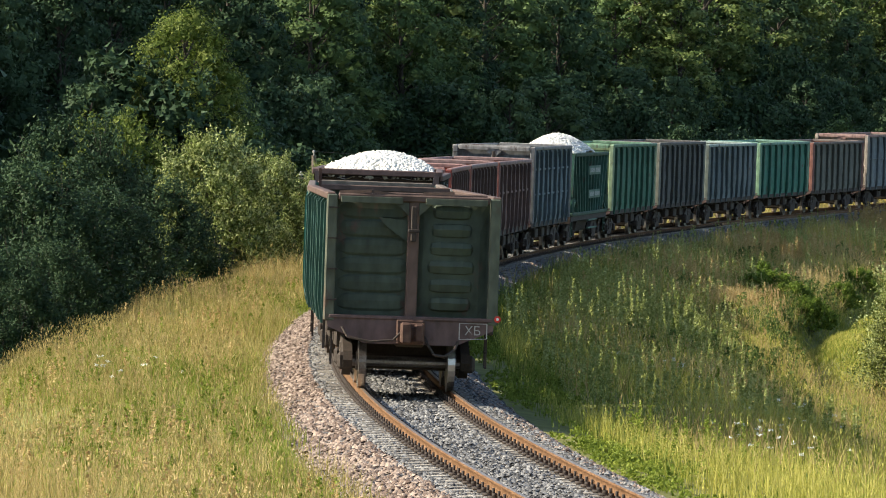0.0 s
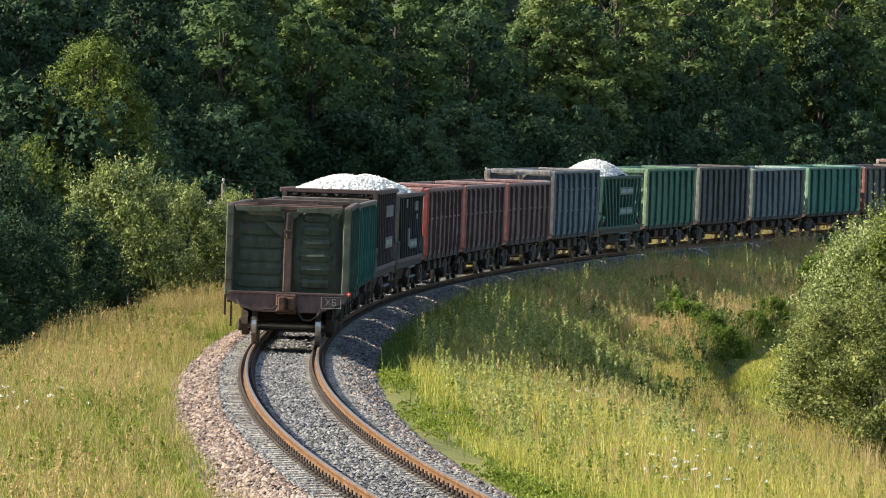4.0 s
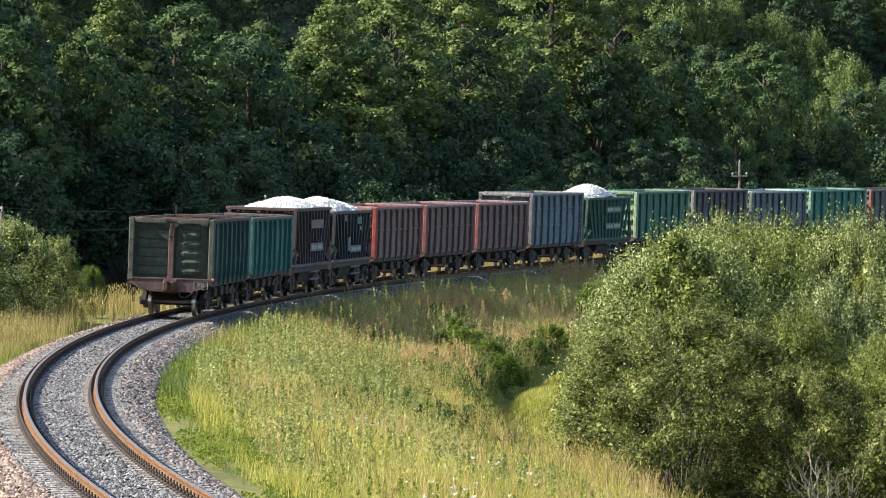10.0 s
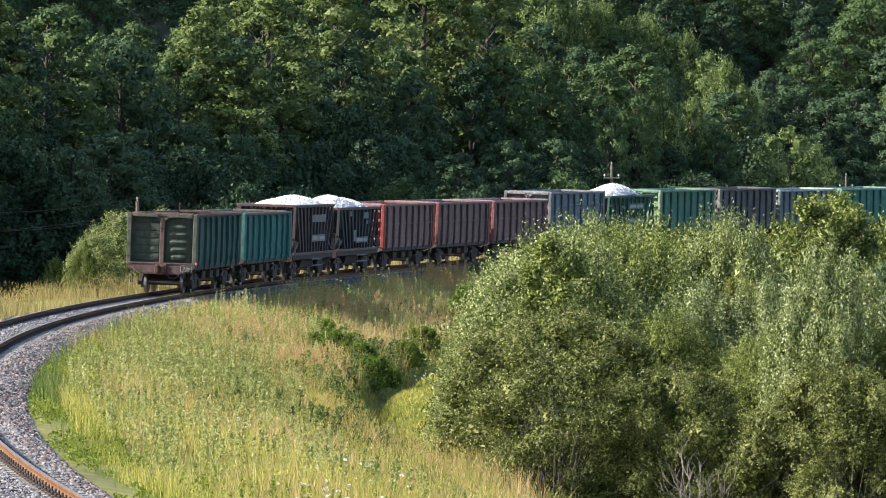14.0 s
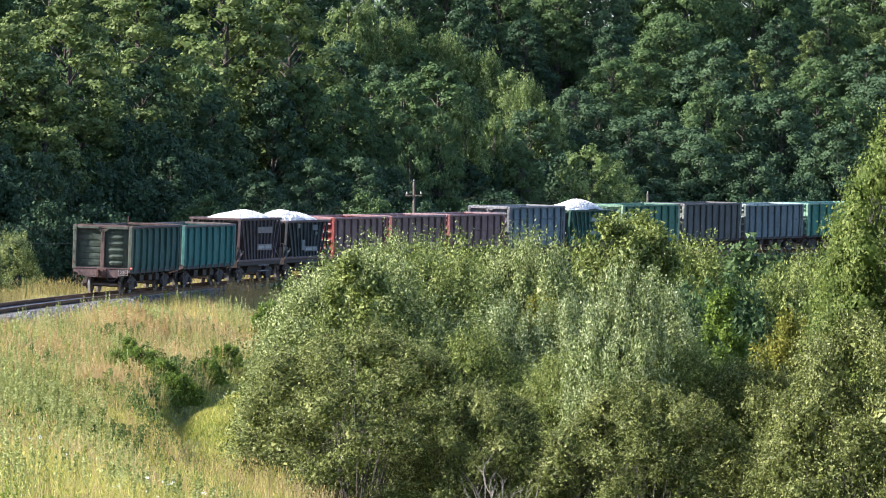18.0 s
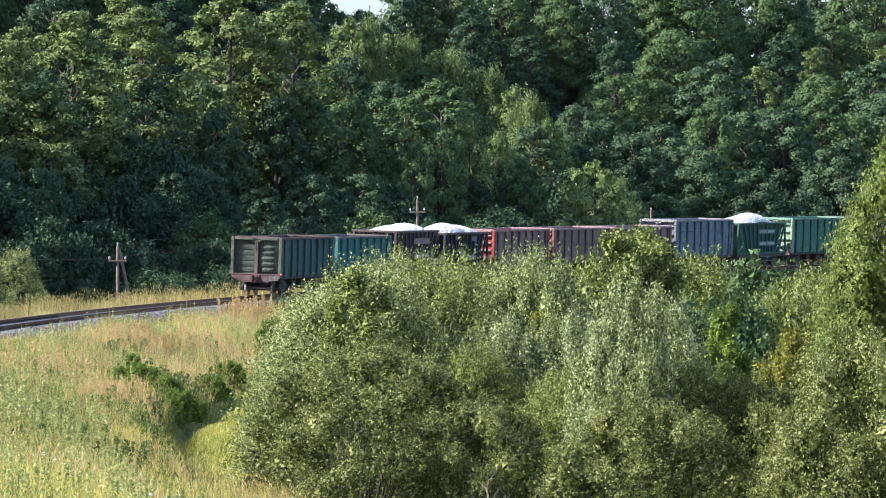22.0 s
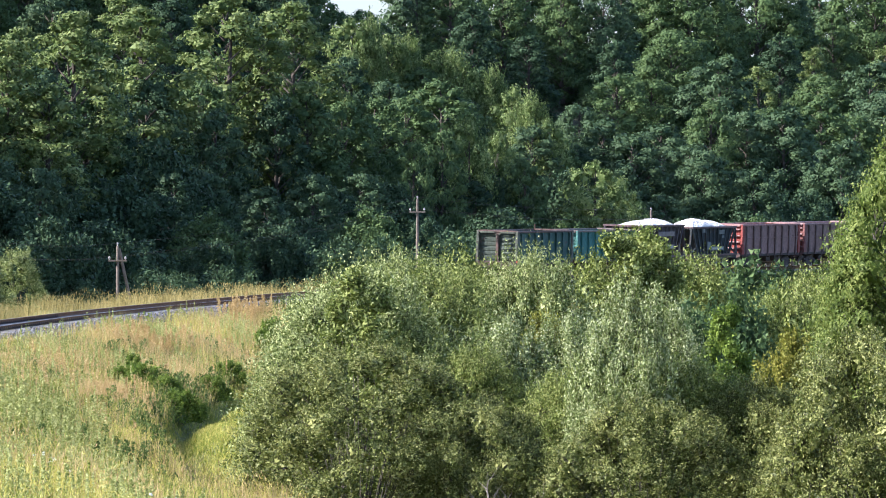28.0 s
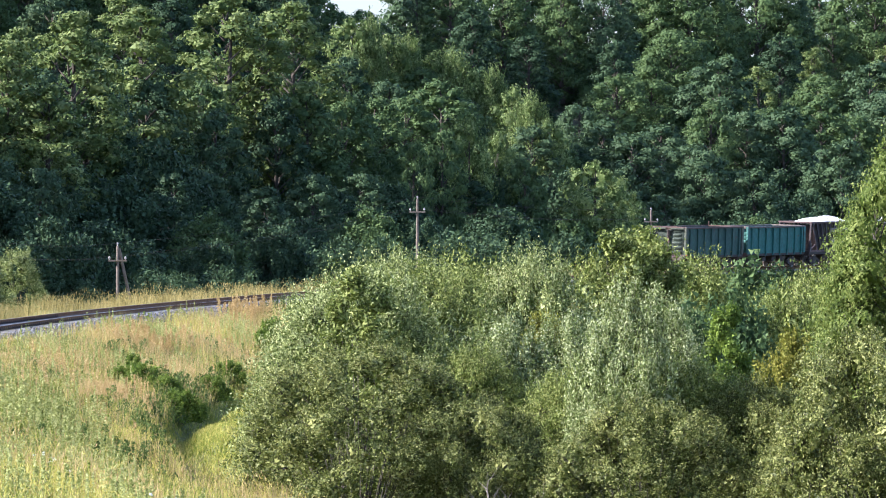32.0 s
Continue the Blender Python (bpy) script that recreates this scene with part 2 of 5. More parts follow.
def turn_normals(me, normals):
    """Lets leaves shade with the mass that they belong to."""
    me.normals_split_custom_set_from_vertices([tuple(q) for q in normals])
    return me


def mesh_part(name, me, mat, parent=None, label=""):
    ob = new(name, me)
    if not me.materials:
        me.materials.append(mat)
    if parent is not None:
        ob.parent = parent
    if label:
        tagged(ob, label)
    return ob


def part(name, bm, mat, parent=None, label=""):
    me = bpy.data.meshes.new(name)
    bm.to_mesh(me)
    bm.free()
    return mesh_part(name, me, mat, parent, label)


def box(bm, x, y, z, sx, sy, sz, bevel=0.0, m=None):
    """A block of full size sx, sy, sz about x, y, z."""
    mat = Matrix.Translation((x, y, z)) @ (m or Matrix()) @ Matrix.Diagonal((sx, sy, sz, 1))
    r = bmesh.ops.create_cube(bm, size=1.0, matrix=mat)
    if bevel:
        edges = list({e for v in r["verts"] for e in v.link_edges})
        bmesh.ops.bevel(bm, geom=edges, offset=bevel, segments=1, affect="EDGES")
    return bm


def bar(bm, a, b, w, h=None):
    """A square bar from a to b."""
    a, b = Vector(a), Vector(b)
    q = (b - a).to_track_quat("Y", "Z").to_matrix().to_4x4()
    c = (a + b) / 2
    return box(bm, 0, 0, 0, w, (b - a).length, h or w, m=Matrix.Translation(c) @ q)


def rod(bm, a, b, r1, r2=None, seg=8):
    a, b = Vector(a), Vector(b)
    q = (b - a).to_track_quat("Z", "Y").to_matrix().to_4x4()
    bmesh.ops.create_cone(bm, cap_ends=True, segments=seg, radius1=r1, radius2=r1 if r2 is None else r2, depth=(b - a).length,
                          matrix=Matrix.Translation((a + b) / 2) @ q)
    return bm


def prism(bm, outline, y0, y1):
    """An outline in x, z pushed along y."""
    va = [bm.verts.new((x, y0, z)) for x, z in outline]
    vb = [bm.verts.new((x, y1, z)) for x, z in outline]
    n = len(outline)
    bm.faces.new(va[::-1]), bm.faces.new(vb)
    for i in range(n):
        bm.faces.new((va[i], va[(i + 1) % n], vb[(i + 1) % n], vb[i]))
    bmesh.ops.recalc_face_normals(bm, faces=bm.faces)
    return bm


# ---- the ground, one sheet to the horizon ----
def sheet():
    xs = np.concatenate([[-4500, -2500, -1200, -600, -350, -250], np.arange(-190, -60, 6.0), np.arange(-60, -20, 1.25), np.arange(-20, 2, 0.4), np.arange(2, 60, 1.25), np.arange(60, 190, 8.0), [250, 350, 600, 1200, 2500, 4500]])
    ys = np.concatenate([[-4500, -2000, -800, -300, -120, -50], np.arange(-30, 50, 5.0), np.arange(50, 340, 1.25), np.arange(340, 470, 4.0), [520, 600, 800, 1200, 2500, 4500]])
    gx, gy = np.meshgrid(xs, ys)
    z = ground(gx.ravel(), gy.ravel())
    nx, ny = len(xs), len(ys)
    i = (np.arange(ny - 1)[:, None] * nx + np.arange(nx - 1)[None]).ravel()
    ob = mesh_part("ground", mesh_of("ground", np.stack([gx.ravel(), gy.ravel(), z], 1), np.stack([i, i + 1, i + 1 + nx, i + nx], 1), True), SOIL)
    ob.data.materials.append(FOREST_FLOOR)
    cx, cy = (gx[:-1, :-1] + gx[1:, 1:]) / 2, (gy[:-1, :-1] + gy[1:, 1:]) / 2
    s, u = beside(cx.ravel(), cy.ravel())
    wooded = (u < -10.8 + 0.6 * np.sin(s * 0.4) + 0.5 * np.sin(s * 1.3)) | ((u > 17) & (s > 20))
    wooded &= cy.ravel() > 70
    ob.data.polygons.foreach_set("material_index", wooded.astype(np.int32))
    tagged(ob, "grassy railway embankment falling away into a valley", "ground", kind="structure")


sheet()


# ---- the track ----
def strip(name, outline, s0, s1, step, mat, parent=None, level=False, smooth=False, wobble=0.0):
    """An open outline in u, z swept along the track."""
    ss = np.arange(s0, s1 + step / 2, step)
    rng = np.random.default_rng(5)
    v, n = [], len(outline)
    for u, z in outline:
        x, y, h = along(ss, u + wobble * rng.normal(size=len(ss)), z + wobble * 0.4 * rng.normal(size=len(ss)), level)
        v.append(np.stack([x, y, h], 1))
    v = np.stack(v, 1).reshape(-1, 3)
    i = (np.arange(len(ss) - 1)[:, None] * n + np.arange(n - 1)[None]).ravel()
    return mesh_part(name, mesh_of(name, v, np.stack([i, i + n, i + n + 1, i + 1], 1), smooth), mat, parent)


BED = ((-3.0, -0.95), (-2.3, -0.52), (-1.6, -0.25), (-0.95, -0.25), (0.95, -0.25), (1.5, -0.25), (2.05, -0.5), (2.8, -0.95))
TRACK = tagged(strip("ballast_bed", BED,
                     -60, 420, 1.0, BALLAST, wobble=0.03), "grey crushed stone bed of a single-track railway", "railway track", kind="structure")
RAIL_SHAPE = ((-0.075, -0.18), (-0.075, -0.165), (-0.012, -0.14), (-0.012, -0.045), (-0.036, -0.035), (-0.036, -0.004), (-0.028, 0.0),
              (0.028, 0.0), (0.036, -0.004), (0.036, -0.035), (0.012, -0.045), (0.012, -0.14), (0.075, -0.165), (0.075, -0.18))
for side in (-1, 1):
    r = strip("rail", [(side * 0.796 + u, z) for u, z in RAIL_SHAPE], -60, 420, 1.5, RAIL)
    tagged(r, "rusty steel rail with a worn running edge", "rail", "rails", "structure")
    strip("rail_head", [(side * 0.796 + u, z) for u, z in ((-0.03, 0.001), (-0.026, 0.003), (0.026, 0.003), (0.03, 0.001))], -60, 420, 1.5, RAIL_TOP, r)


# ---- the train ----
TRAIN_T = np.arange(0.0, 33.0, 4.0)
TRAIN_S = np.array((0.0, 35.12, 71.15, 107.28, 144.15, 181.52, 219.09, 257.06, 295.7))
TRAIN_V = np.gradient(TRAIN_S, TRAIN_T)


def tail_at(t):
    """How far along the track the last coupler is at t seconds."""
    i = min(max(int(t // 4), 0), 7)
    w = (t - TRAIN_T[i]) / 4.0
    return ((2 * w ** 3 - 3 * w ** 2 + 1) * TRAIN_S[i] + (w ** 3 - 2 * w ** 2 + w) * 4 * TRAIN_V[i]
            + (3 * w ** 2 - 2 * w ** 3) * TRAIN_S[i + 1] + (w ** 3 - w ** 2) * 4 * TRAIN_V[i + 1])


def on_track(s):
    x, y, z = (float(v) for v in along(s))
    a = float(np.interp(s, LINE_S, LINE_A))
    rise = float(np.interp(s + 4, LINE_S, LINE_Z) - np.interp(s - 4, LINE_S, LINE_Z)) / 8
    return Matrix.Translation((x, y, z)) @ Matrix.Rotation(-a, 4, "Z") @ Matrix.Rotation(math.atan(rise), 4, "X") @ Matrix.Rotation(CANT, 4, "Y")


STEEL = material("wheel_steel", ((0.12, 0.1, 0.09), (0.3, 0.27, 0.25)), 0.3, 0.45, 0.8)
POLISHED = material("polished_tread", ((0.55, 0.53, 0.5), (0.7, 0.68, 0.65)), 0.3, 0.3, 0.9)
TRAIN = []      # root, middle of it from the tail
WHEELSETS = []


def wheelset_mesh():
    bm = bmesh.new()
    rod(bm, (-1.08, 0, 0), (1.08, 0, 0), 0.085, seg=10)
    for k in (-1, 1):
        rod(bm, (k * 0.72, 0, 0), (k * 0.745, 0, 0), 0.505, seg=28)
        r = len(bm.faces)
        rod(bm, (k * 0.745, 0, 0), (k * 0.85, 0, 0), 0.475, seg=28)
        bm.faces.ensure_lookup_table()
        for q in bm.faces[r:]:
            if abs(q.normal.x) < 0.5:
                q.material_index = 1
        rod(bm, (k * 0.85, 0, 0), (k * 0.89, 0, 0), 0.17, seg=14)
        for i in range(4):
            a = i * math.pi / 2
            box(bm, k * 0.853, 0.28 * math.cos(a), 0.28 * math.sin(a), 0.012, 0.09, 0.09)
    me = bpy.data.meshes.new("wheelset")
    bm.to_mesh(me)
    bm.free()
    me.materials.append(STEEL)
    me.materials.append(POLISHED)
    return me


def bogie_mesh():
    bm = bmesh.new()
    shape = [(-1.2, 0.5), (-1.1, 0.66), (-0.55, 0.86), (0.55, 0.86), (1.1, 0.66), (1.2, 0.5), (1.12, 0.36), (0.75, 0.42), (0.42, 0.2), (-0.42, 0.2), (-0.75, 0.42), (-1.12, 0.36)]
    for k in (-1, 1):
        va = [bm.verts.new((k * 0.96, y, z)) for y, z in shape]
        vb = [bm.verts.new((k * 1.12, y, z)) for y, z in shape]
        bm.faces.new(va), bm.faces.new(vb[::-1])
        for i in range(len(shape)):
            j = (i + 1) % len(shape)
            bm.faces.new((va[i], vb[i], vb[j], va[j]))
        for y in (-0.925, 0.925):
            box(bm, k * 1.1, y, 0.475, 0.24, 0.3, 0.3, 0.05)
    bmesh.ops.recalc_face_normals(bm, faces=bm.faces)
    box(bm, 0, 0, 0.68, 2.3, 0.42, 0.26, 0.04)
    rod(bm, (0, 0, 0.78), (0, 0, 0.98), 0.25, seg=14)
    for y in (-0.62, 0.62):
        bar(bm, (-0.95, y, 0.38), (0.95, y, 0.38), 0.09)
        for k in (-1, 1):
            box(bm, k * 0.8, y * 1.08, 0.48, 0.09, 0.1, 0.34, 0.02)
    me = bpy.data.meshes.new("bogie")
    bm.to_mesh(me)
    bm.free()
    me.materials.append(IRON)
    return me


def spring_mesh():
    n, seg, r, h = 64, 5, 0.022, 0.3
    v, f = [], []
    for i in range(n):
        a = i / (n - 1) * 2 * math.pi * 5
        c = Vector((0.075 * math.cos(a), 0.075 * math.sin(a), h * i / (n - 1)))
        for j in range(seg):
            b = 2 * math.pi * j / seg
            v.append(c + Vector((math.cos(a), math.sin(a), 0)) * r * math.cos(b) + Vector((0, 0, r * math.sin(b))))
    for i in range(n - 1):
        for j in range(seg):
            f.append((i * seg + j, i * seg + (j + 1) % seg, (i + 1) * seg + (j + 1) % seg, (i + 1) * seg + j))
    me = mesh_of("spring", v, f, True)
    me.materials.append(RUST_BROWN)
    return me


def coupler_mesh():
    bm = bmesh.new()
    box(bm, 0, -0.2, 1.06, 0.2, 0.5, 0.22, 0.02)
    box(bm, -0.1, -0.5, 1.06, 0.17, 0.3, 0.36, 0.03)
    box(bm, 0.13, -0.44, 1.06, 0.15, 0.2, 0.32, 0.03)
    box(bm, 0.02, -0.34, 1.06, 0.42, 0.08, 0.34, 0.02)
    box(bm, 0, -0.02, 1.06, 0.5, 0.1, 0.44, 0.03)
    me = bpy.data.meshes.new("coupler")
    bm.to_mesh(me)
    bm.free()
    me.materials.append(RUST_BROWN)
    return me


WHEELSET, BOGIE, SPRING, COUPLER = wheelset_mesh(), bogie_mesh(), spring_mesh(), coupler_mesh()


def running_gear(root, centre, end):
    """Two bogies, couplers and brake hoses under a wagon; end is where its body ends."""
    for k in (-1, 1):
        b = mesh_part("bogie", BOGIE, IRON, root)
        b.location = (0, k * centre, 0)
        for y in (-0.925, 0.925):
            w = mesh_part("wheelset", WHEELSET, STEEL, b)
            w.location = (0, y, 0.475)
            WHEELSETS.append(w)
        for x in (-1.04, 1.04):
            for y in (-0.16, 0.16):
                s = mesh_part("spring", SPRING, RUST_BROWN, b)
                s.location = (x, y, 0.24)
        c = mesh_part("coupler", COUPLER, RUST_BROWN, root, "rusty automatic coupler")
        c.matrix_basis = Matrix.Translation((0, k * end, 0)) @ Matrix.Rotation(0 if k < 0 else math.pi, 4, "Z")
        h = [(0.25, 0, 0.98), (0.3, -0.2, 0.86), (0.42, -0.3, 0.68), (0.6, -0.28, 0.66), (0.78, -0.12, 0.78), (0.84, 0, 0.92)]
        bm = bmesh.new()
        for p, q in zip(h, h[1:]):
            rod(bm, p, q, 0.025, seg=6)
        ob = part("brake_hose", bm, IRON, root)
        ob.matrix_basis = Matrix.Translation((0, k * end, 0)) @ Matrix.Rotation(0 if k < 0 else math.pi, 4, "Z")


def gondola(label, top, side_mat, end_mat, rim_mat, sill_mat, ribs=8, rails=0, dents=0.0, post_mat=None, rib_mat=None, beams=0, battered=False):
    """An open-topped four-axle wagon, 13.92 m over its couplers."""
    root = new("gondola_wagon")
    tagged(root, label, "railway wagon", "wagons of the freight train")
    half, floor = 6.36, 1.24
    bm = bmesh.new()
    box(bm, 0, 0, 1.0, 0.5, 2 * half - 0.1, 0.42, 0.03)
    for y in (-4.33, -2.2, 0, 2.2, 4.33):
        box(bm, 0, y, 1.07, 2.7, 0.22, 0.24, 0.02)
    for k in (-1, 1):
        box(bm, k * 1.4, 0, 1.14, 0.12, 2 * half - 0.1, 0.2, 0.02)
    box(bm, 0, 0, 1.21, 2.74, 2 * half - 0.12, 0.05)
    for k in (-1, 1):
        for y in (-3, -1.2, 1.2, 3):
            box(bm, k * 0.8, y, 0.98, 0.1, 0.5, 0.3, 0.02)
    rod(bm, (0.55, 0.4, 0.85), (0.55, 1.5, 0.85), 0.18, seg=10)
    box(bm, -0.6, -0.6, 0.78, 0.5, 1.3, 0.4, 0.04)
    for k in (-1, 1):
        bar(bm, (k * 0.35, -3.2, 0.62), (k * 0.35, 3.2, 0.62), 0.07)
        for q in (-2.0, 0.2, 2.0):
            box(bm, k * 0.9, q, 0.85, 0.55, 0.9, 0.5, 0.03)
    part("underframe", bm, IRON, root)
    rng = random.Random(label)
    rib = bmesh.new()
    prism(rib, [(0, floor - 0.16), (0.05, floor - 0.16), (0.115, floor + 0.25), (0.115, top - 0.2), (0.03, top - 0.09), (0, top - 0.09)], -0.1, 0.1)
    rib_me = bpy.data.meshes.new("rib")
    rib.to_mesh(rib_me)
    rib.free()
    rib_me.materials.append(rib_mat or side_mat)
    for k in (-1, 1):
        # the wall plate is slightly bulged between its posts
        n, v, f = 24, [], []
        for i in range(n + 1):
            y = -half + 2 * half * i / n
            for j in range(7):
                z = floor - 0.1 + (top - floor) * j / 6
                bulge = 0.03 * math.sin(math.pi * j / 6) * (i % 3 != 0) + rng.uniform(-dents, dents)
                v.append((k * (1.43 + bulge), y, z))
        for i in range(n):
            for j in range(6):
                a = i * 7 + j
                q = (a, a + 7, a + 8, a + 1)
                f.append(q if k > 0 else q[::-1])
        w0 = len(v)
        v += [(x - k * 0.06, y, z) for x, y, z in v[:w0]]
        f += [tuple(i + w0 for i in q[::-1]) for q in f[:]]
        wall = mesh_part("side_wall", mesh_of("side_wall", v, f), side_mat, root)
        for i in range(ribs):
            y = -half + 2 * half * (i + 0.55) / (ribs + 0.1)
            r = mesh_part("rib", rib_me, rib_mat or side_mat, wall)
            r.matrix_basis = (Matrix.Translation((k * (1.45 + rng.uniform(-0.02, 0.01)), y + rng.uniform(-0.07, 0.07), 0)) @ Matrix.Rotation(0 if k > 0 else math.pi, 4, "Z")
                              @ Matrix.Translation((0, 0, 2.4)) @ Matrix.Rotation(rng.uniform(-0.03, 0.03), 4, "X") @ Matrix.Translation((0, 0, -2.4)))
        for i in range(rails):
            bm = bmesh.new()
            box(bm, k * 1.475, 0, floor + (top - floor) * (i + 1) / (rails + 1) + 0.1, 0.06, 2 * half - 0.1, 0.075, 0.015)
            part("rail", bm, side_mat, wall)
        bm = bmesh.new()
        box(bm, k * 1.45, 0, top - 0.05, 0.17, 2 * half + 0.06, 0.13, 0.025)
        part("rim", bm, rim_mat, root)
    for k in (-1, 1):
        y = k * half
        bm = bmesh.new()
        box(bm, 0, y - k * 0.19, (floor + top) / 2, 2.8, 0.05, top - floor - 0.06)
        end = part("end_wall", bm, end_mat, root)
        for i in range(beams):
            bm = bmesh.new()
            box(bm, 0, y - k * 0.06, floor + 0.3 + (i + 0.3) * (top - floor - 0.35) / beams, 2.56, 0.2, 0.13, 0.03)
            part("beam", bm, rim_mat, end)
        for x in () if beams else (-0.68, 0.68):
            # one panel of the battered end is pushed out, its ridges bulging like pillows
            pushed = battered and k < 0 < x
            if pushed:
                tall = top - floor - 0.25
                bm = bmesh.new()
                net = [[bm.verts.new((x + 0.62 * f, y - k * 0.16 + k * 0.12 * max(1 - f * f, 0) ** 0.7 * max(1 - g * g, 0) ** 0.7, (floor + top) / 2 + g * tall / 2)) for g in (-1, -0.8, -0.5, 0, 0.5, 0.8, 1)] for f in (-1, -0.8, -0.5, 0, 0.5, 0.8, 1)]
                for p, q in zip(net, net[1:]):
                    for j in range(6):
                        bm.faces.new((p[j], p[j + 1], q[j + 1], q[j]))
                bmesh.ops.recalc_face_normals(bm, faces=bm.faces)
                part("bulged_panel", bm, end_mat, end)
            for i in range(6):
                bm = bmesh.new()
                z = floor + 0.32 + i * (top - floor - 0.6) / 5
                h, deep, wide = (0.145, 0.22 - 0.02 * abs(i - 2.6), 0.46 - 0.03 * abs(i - 2)) if pushed else (0.165, 0.05, 0.62)
                rows = []
                for f, q in ((-1.0, 0.0), (-0.8, 0.75), (-0.45, 1.0), (0.45, 1.0), (0.8, 0.75), (1.0, 0.0)):
                    rows.append([bm.verts.new((x + f * wide, y - k * 0.167 + k * deep * q * w, z + g * h * (0.45 + 0.55 * q))) for g, w in ((-1, 0.0), (-0.7, 0.75), (0.15, 1.0), (0.75, 0.7), (1, 0.0))])
                for p, q in zip(rows, rows[1:]):
                    for j in range(4):
                        bm.faces.new((p[j], p[j + 1], q[j + 1], q[j]))
                bmesh.ops.recalc_face_normals(bm, faces=bm.faces)
                part("ridge", bm, end_mat, end)
        if battered and k < 0:
            bm = bmesh.new()
            prism(bm, [(-0.62, top - 0.4), (-0.1, top - 0.44), (-0.1, top - 0.8), (-0.3, top - 0.68), (-0.46, top - 0.56)], y + 0.02, y + 0.04)
            part("torn_plate", bm, end_mat, end, "torn steel plate bent outwards")
            bm = bmesh.new()
            bar(bm, (-1.3, y + 0.02, top + 0.02), (-0.75, y - 0.05, top + 0.05), 0.07, 0.05)
            bar(bm, (-0.75, y - 0.05, top + 0.05), (-0.2, y + 0.04, top - 0.02), 0.07, 0.05)
            part("bent_strap", bm, rim_mat, end, "bent rusty strap")
            bm = bmesh.new()
            bar(bm, (0.15, y + 0.05, top + 0.03), (0.7, y - 0.02, top + 0.06), 0.08, 0.05)
            part("bent_strap", bm, rim_mat, end, "bent rusty strap")
        for x in (-1.4, 1.4):
            bm = bmesh.new()
            box(bm, x + (0.03 if x > 0 else -0.03), y - k * 0.13, (floor + top) / 2 - 0.02, 0.18, 0.42, top - floor, 0.02)
            post = part("corner_post", bm, post_mat or end_mat, root)
            if x * k > 0:
                for i in range(4):
                    bm = bmesh.new()
                    z = floor + 0.35 + i * (top - floor - 0.6) / 3
                    for q in (-0.08, 0.08):
                        bar(bm, (x + q, y + k * 0.07, z), (x + q, y + k * 0.16, z), 0.025)
                    bar(bm, (x - 0.09, y + k * 0.15, z), (x + 0.09, y + k * 0.15, z), 0.025)
                    part("rung", bm, IRON, post)
        bm = bmesh.new()
        box(bm, 0, y - k * 0.12, (floor + top) / 2, 0.2, 0.32, top - floor - 0.1, 0.02)
        centre = part("centre_post", bm, rim_mat, end)
        bm = bmesh.new()
        box(bm, 0, y + k * 0.11, top - 0.5, 0.1, 0.06, 0.62, 0.015)
        box(bm, 0, y + k * 0.13, top - 0.62, 0.2, 0.05, 0.06, 0.01)
        part("lock_bar", bm, IRON, centre)
        for s in (-1, 1):
            bm = bmesh.new()
            prism(bm, [(s * 0.09, top - 0.13), (s * 0.33, top - 0.13), (s * 0.09, top - 0.36)], y + k * 0.02, y + k * 0.05)
            part("gusset", bm, post_mat or rim_mat, centre)
        bm = bmesh.new()
        box(bm, 0, y, top - 0.06, 2.66, 0.16, 0.13, 0.025)
        part("end_rim", bm, rim_mat, root)
        for x0, x1 in ((-1.28, -0.2), (0.2, 1.28)):
            bm = bmesh.new()
            box(bm, (x0 + x1) / 2, y + k * 0.09, top - 0.1, x1 - x0, 0.025, 0.11, 0.006)
            part("rim_plate", bm, post_mat or rim_mat, root)
        bm = bmesh.new()
        box(bm, 0, y - k * 0.34, top - 0.02, 2.6, 0.1, 0.12, 0.02)
        part("inner_rim", bm, rim_mat, root)
        bm = bmesh.new()
        va = [(-1.45, 1.3), (1.45, 1.3), (1.45, 1.12), (0.8, 0.84), (-0.8, 0.84), (-1.45, 1.12)]
        prism(bm, va, y - k * 0.06, y + k * 0.06)
        box(bm, 0, y - k * 0.02, 1.3, 2.86, 0.22, 0.06, 0.01)
        part("end_sill", bm, sill_mat, root)
        for x in (-1.36, 1.36):
            bm = bmesh.new()
            for q in (-1, 1):
                bar(bm, (x, y - k * (0.5 + 0.2 * q), 0.45), (x, y - k * (0.5 + 0.2 * q), 1.1), 0.03)
            for z in (0.46, 0.72):
                bar(bm, (x, y - k * 0.72, z), (x, y - k * 0.28, z), 0.035)
            part("step", bm, IRON, root)
    running_gear(root, 4.325, half + 0.05)
    return root, 13.92


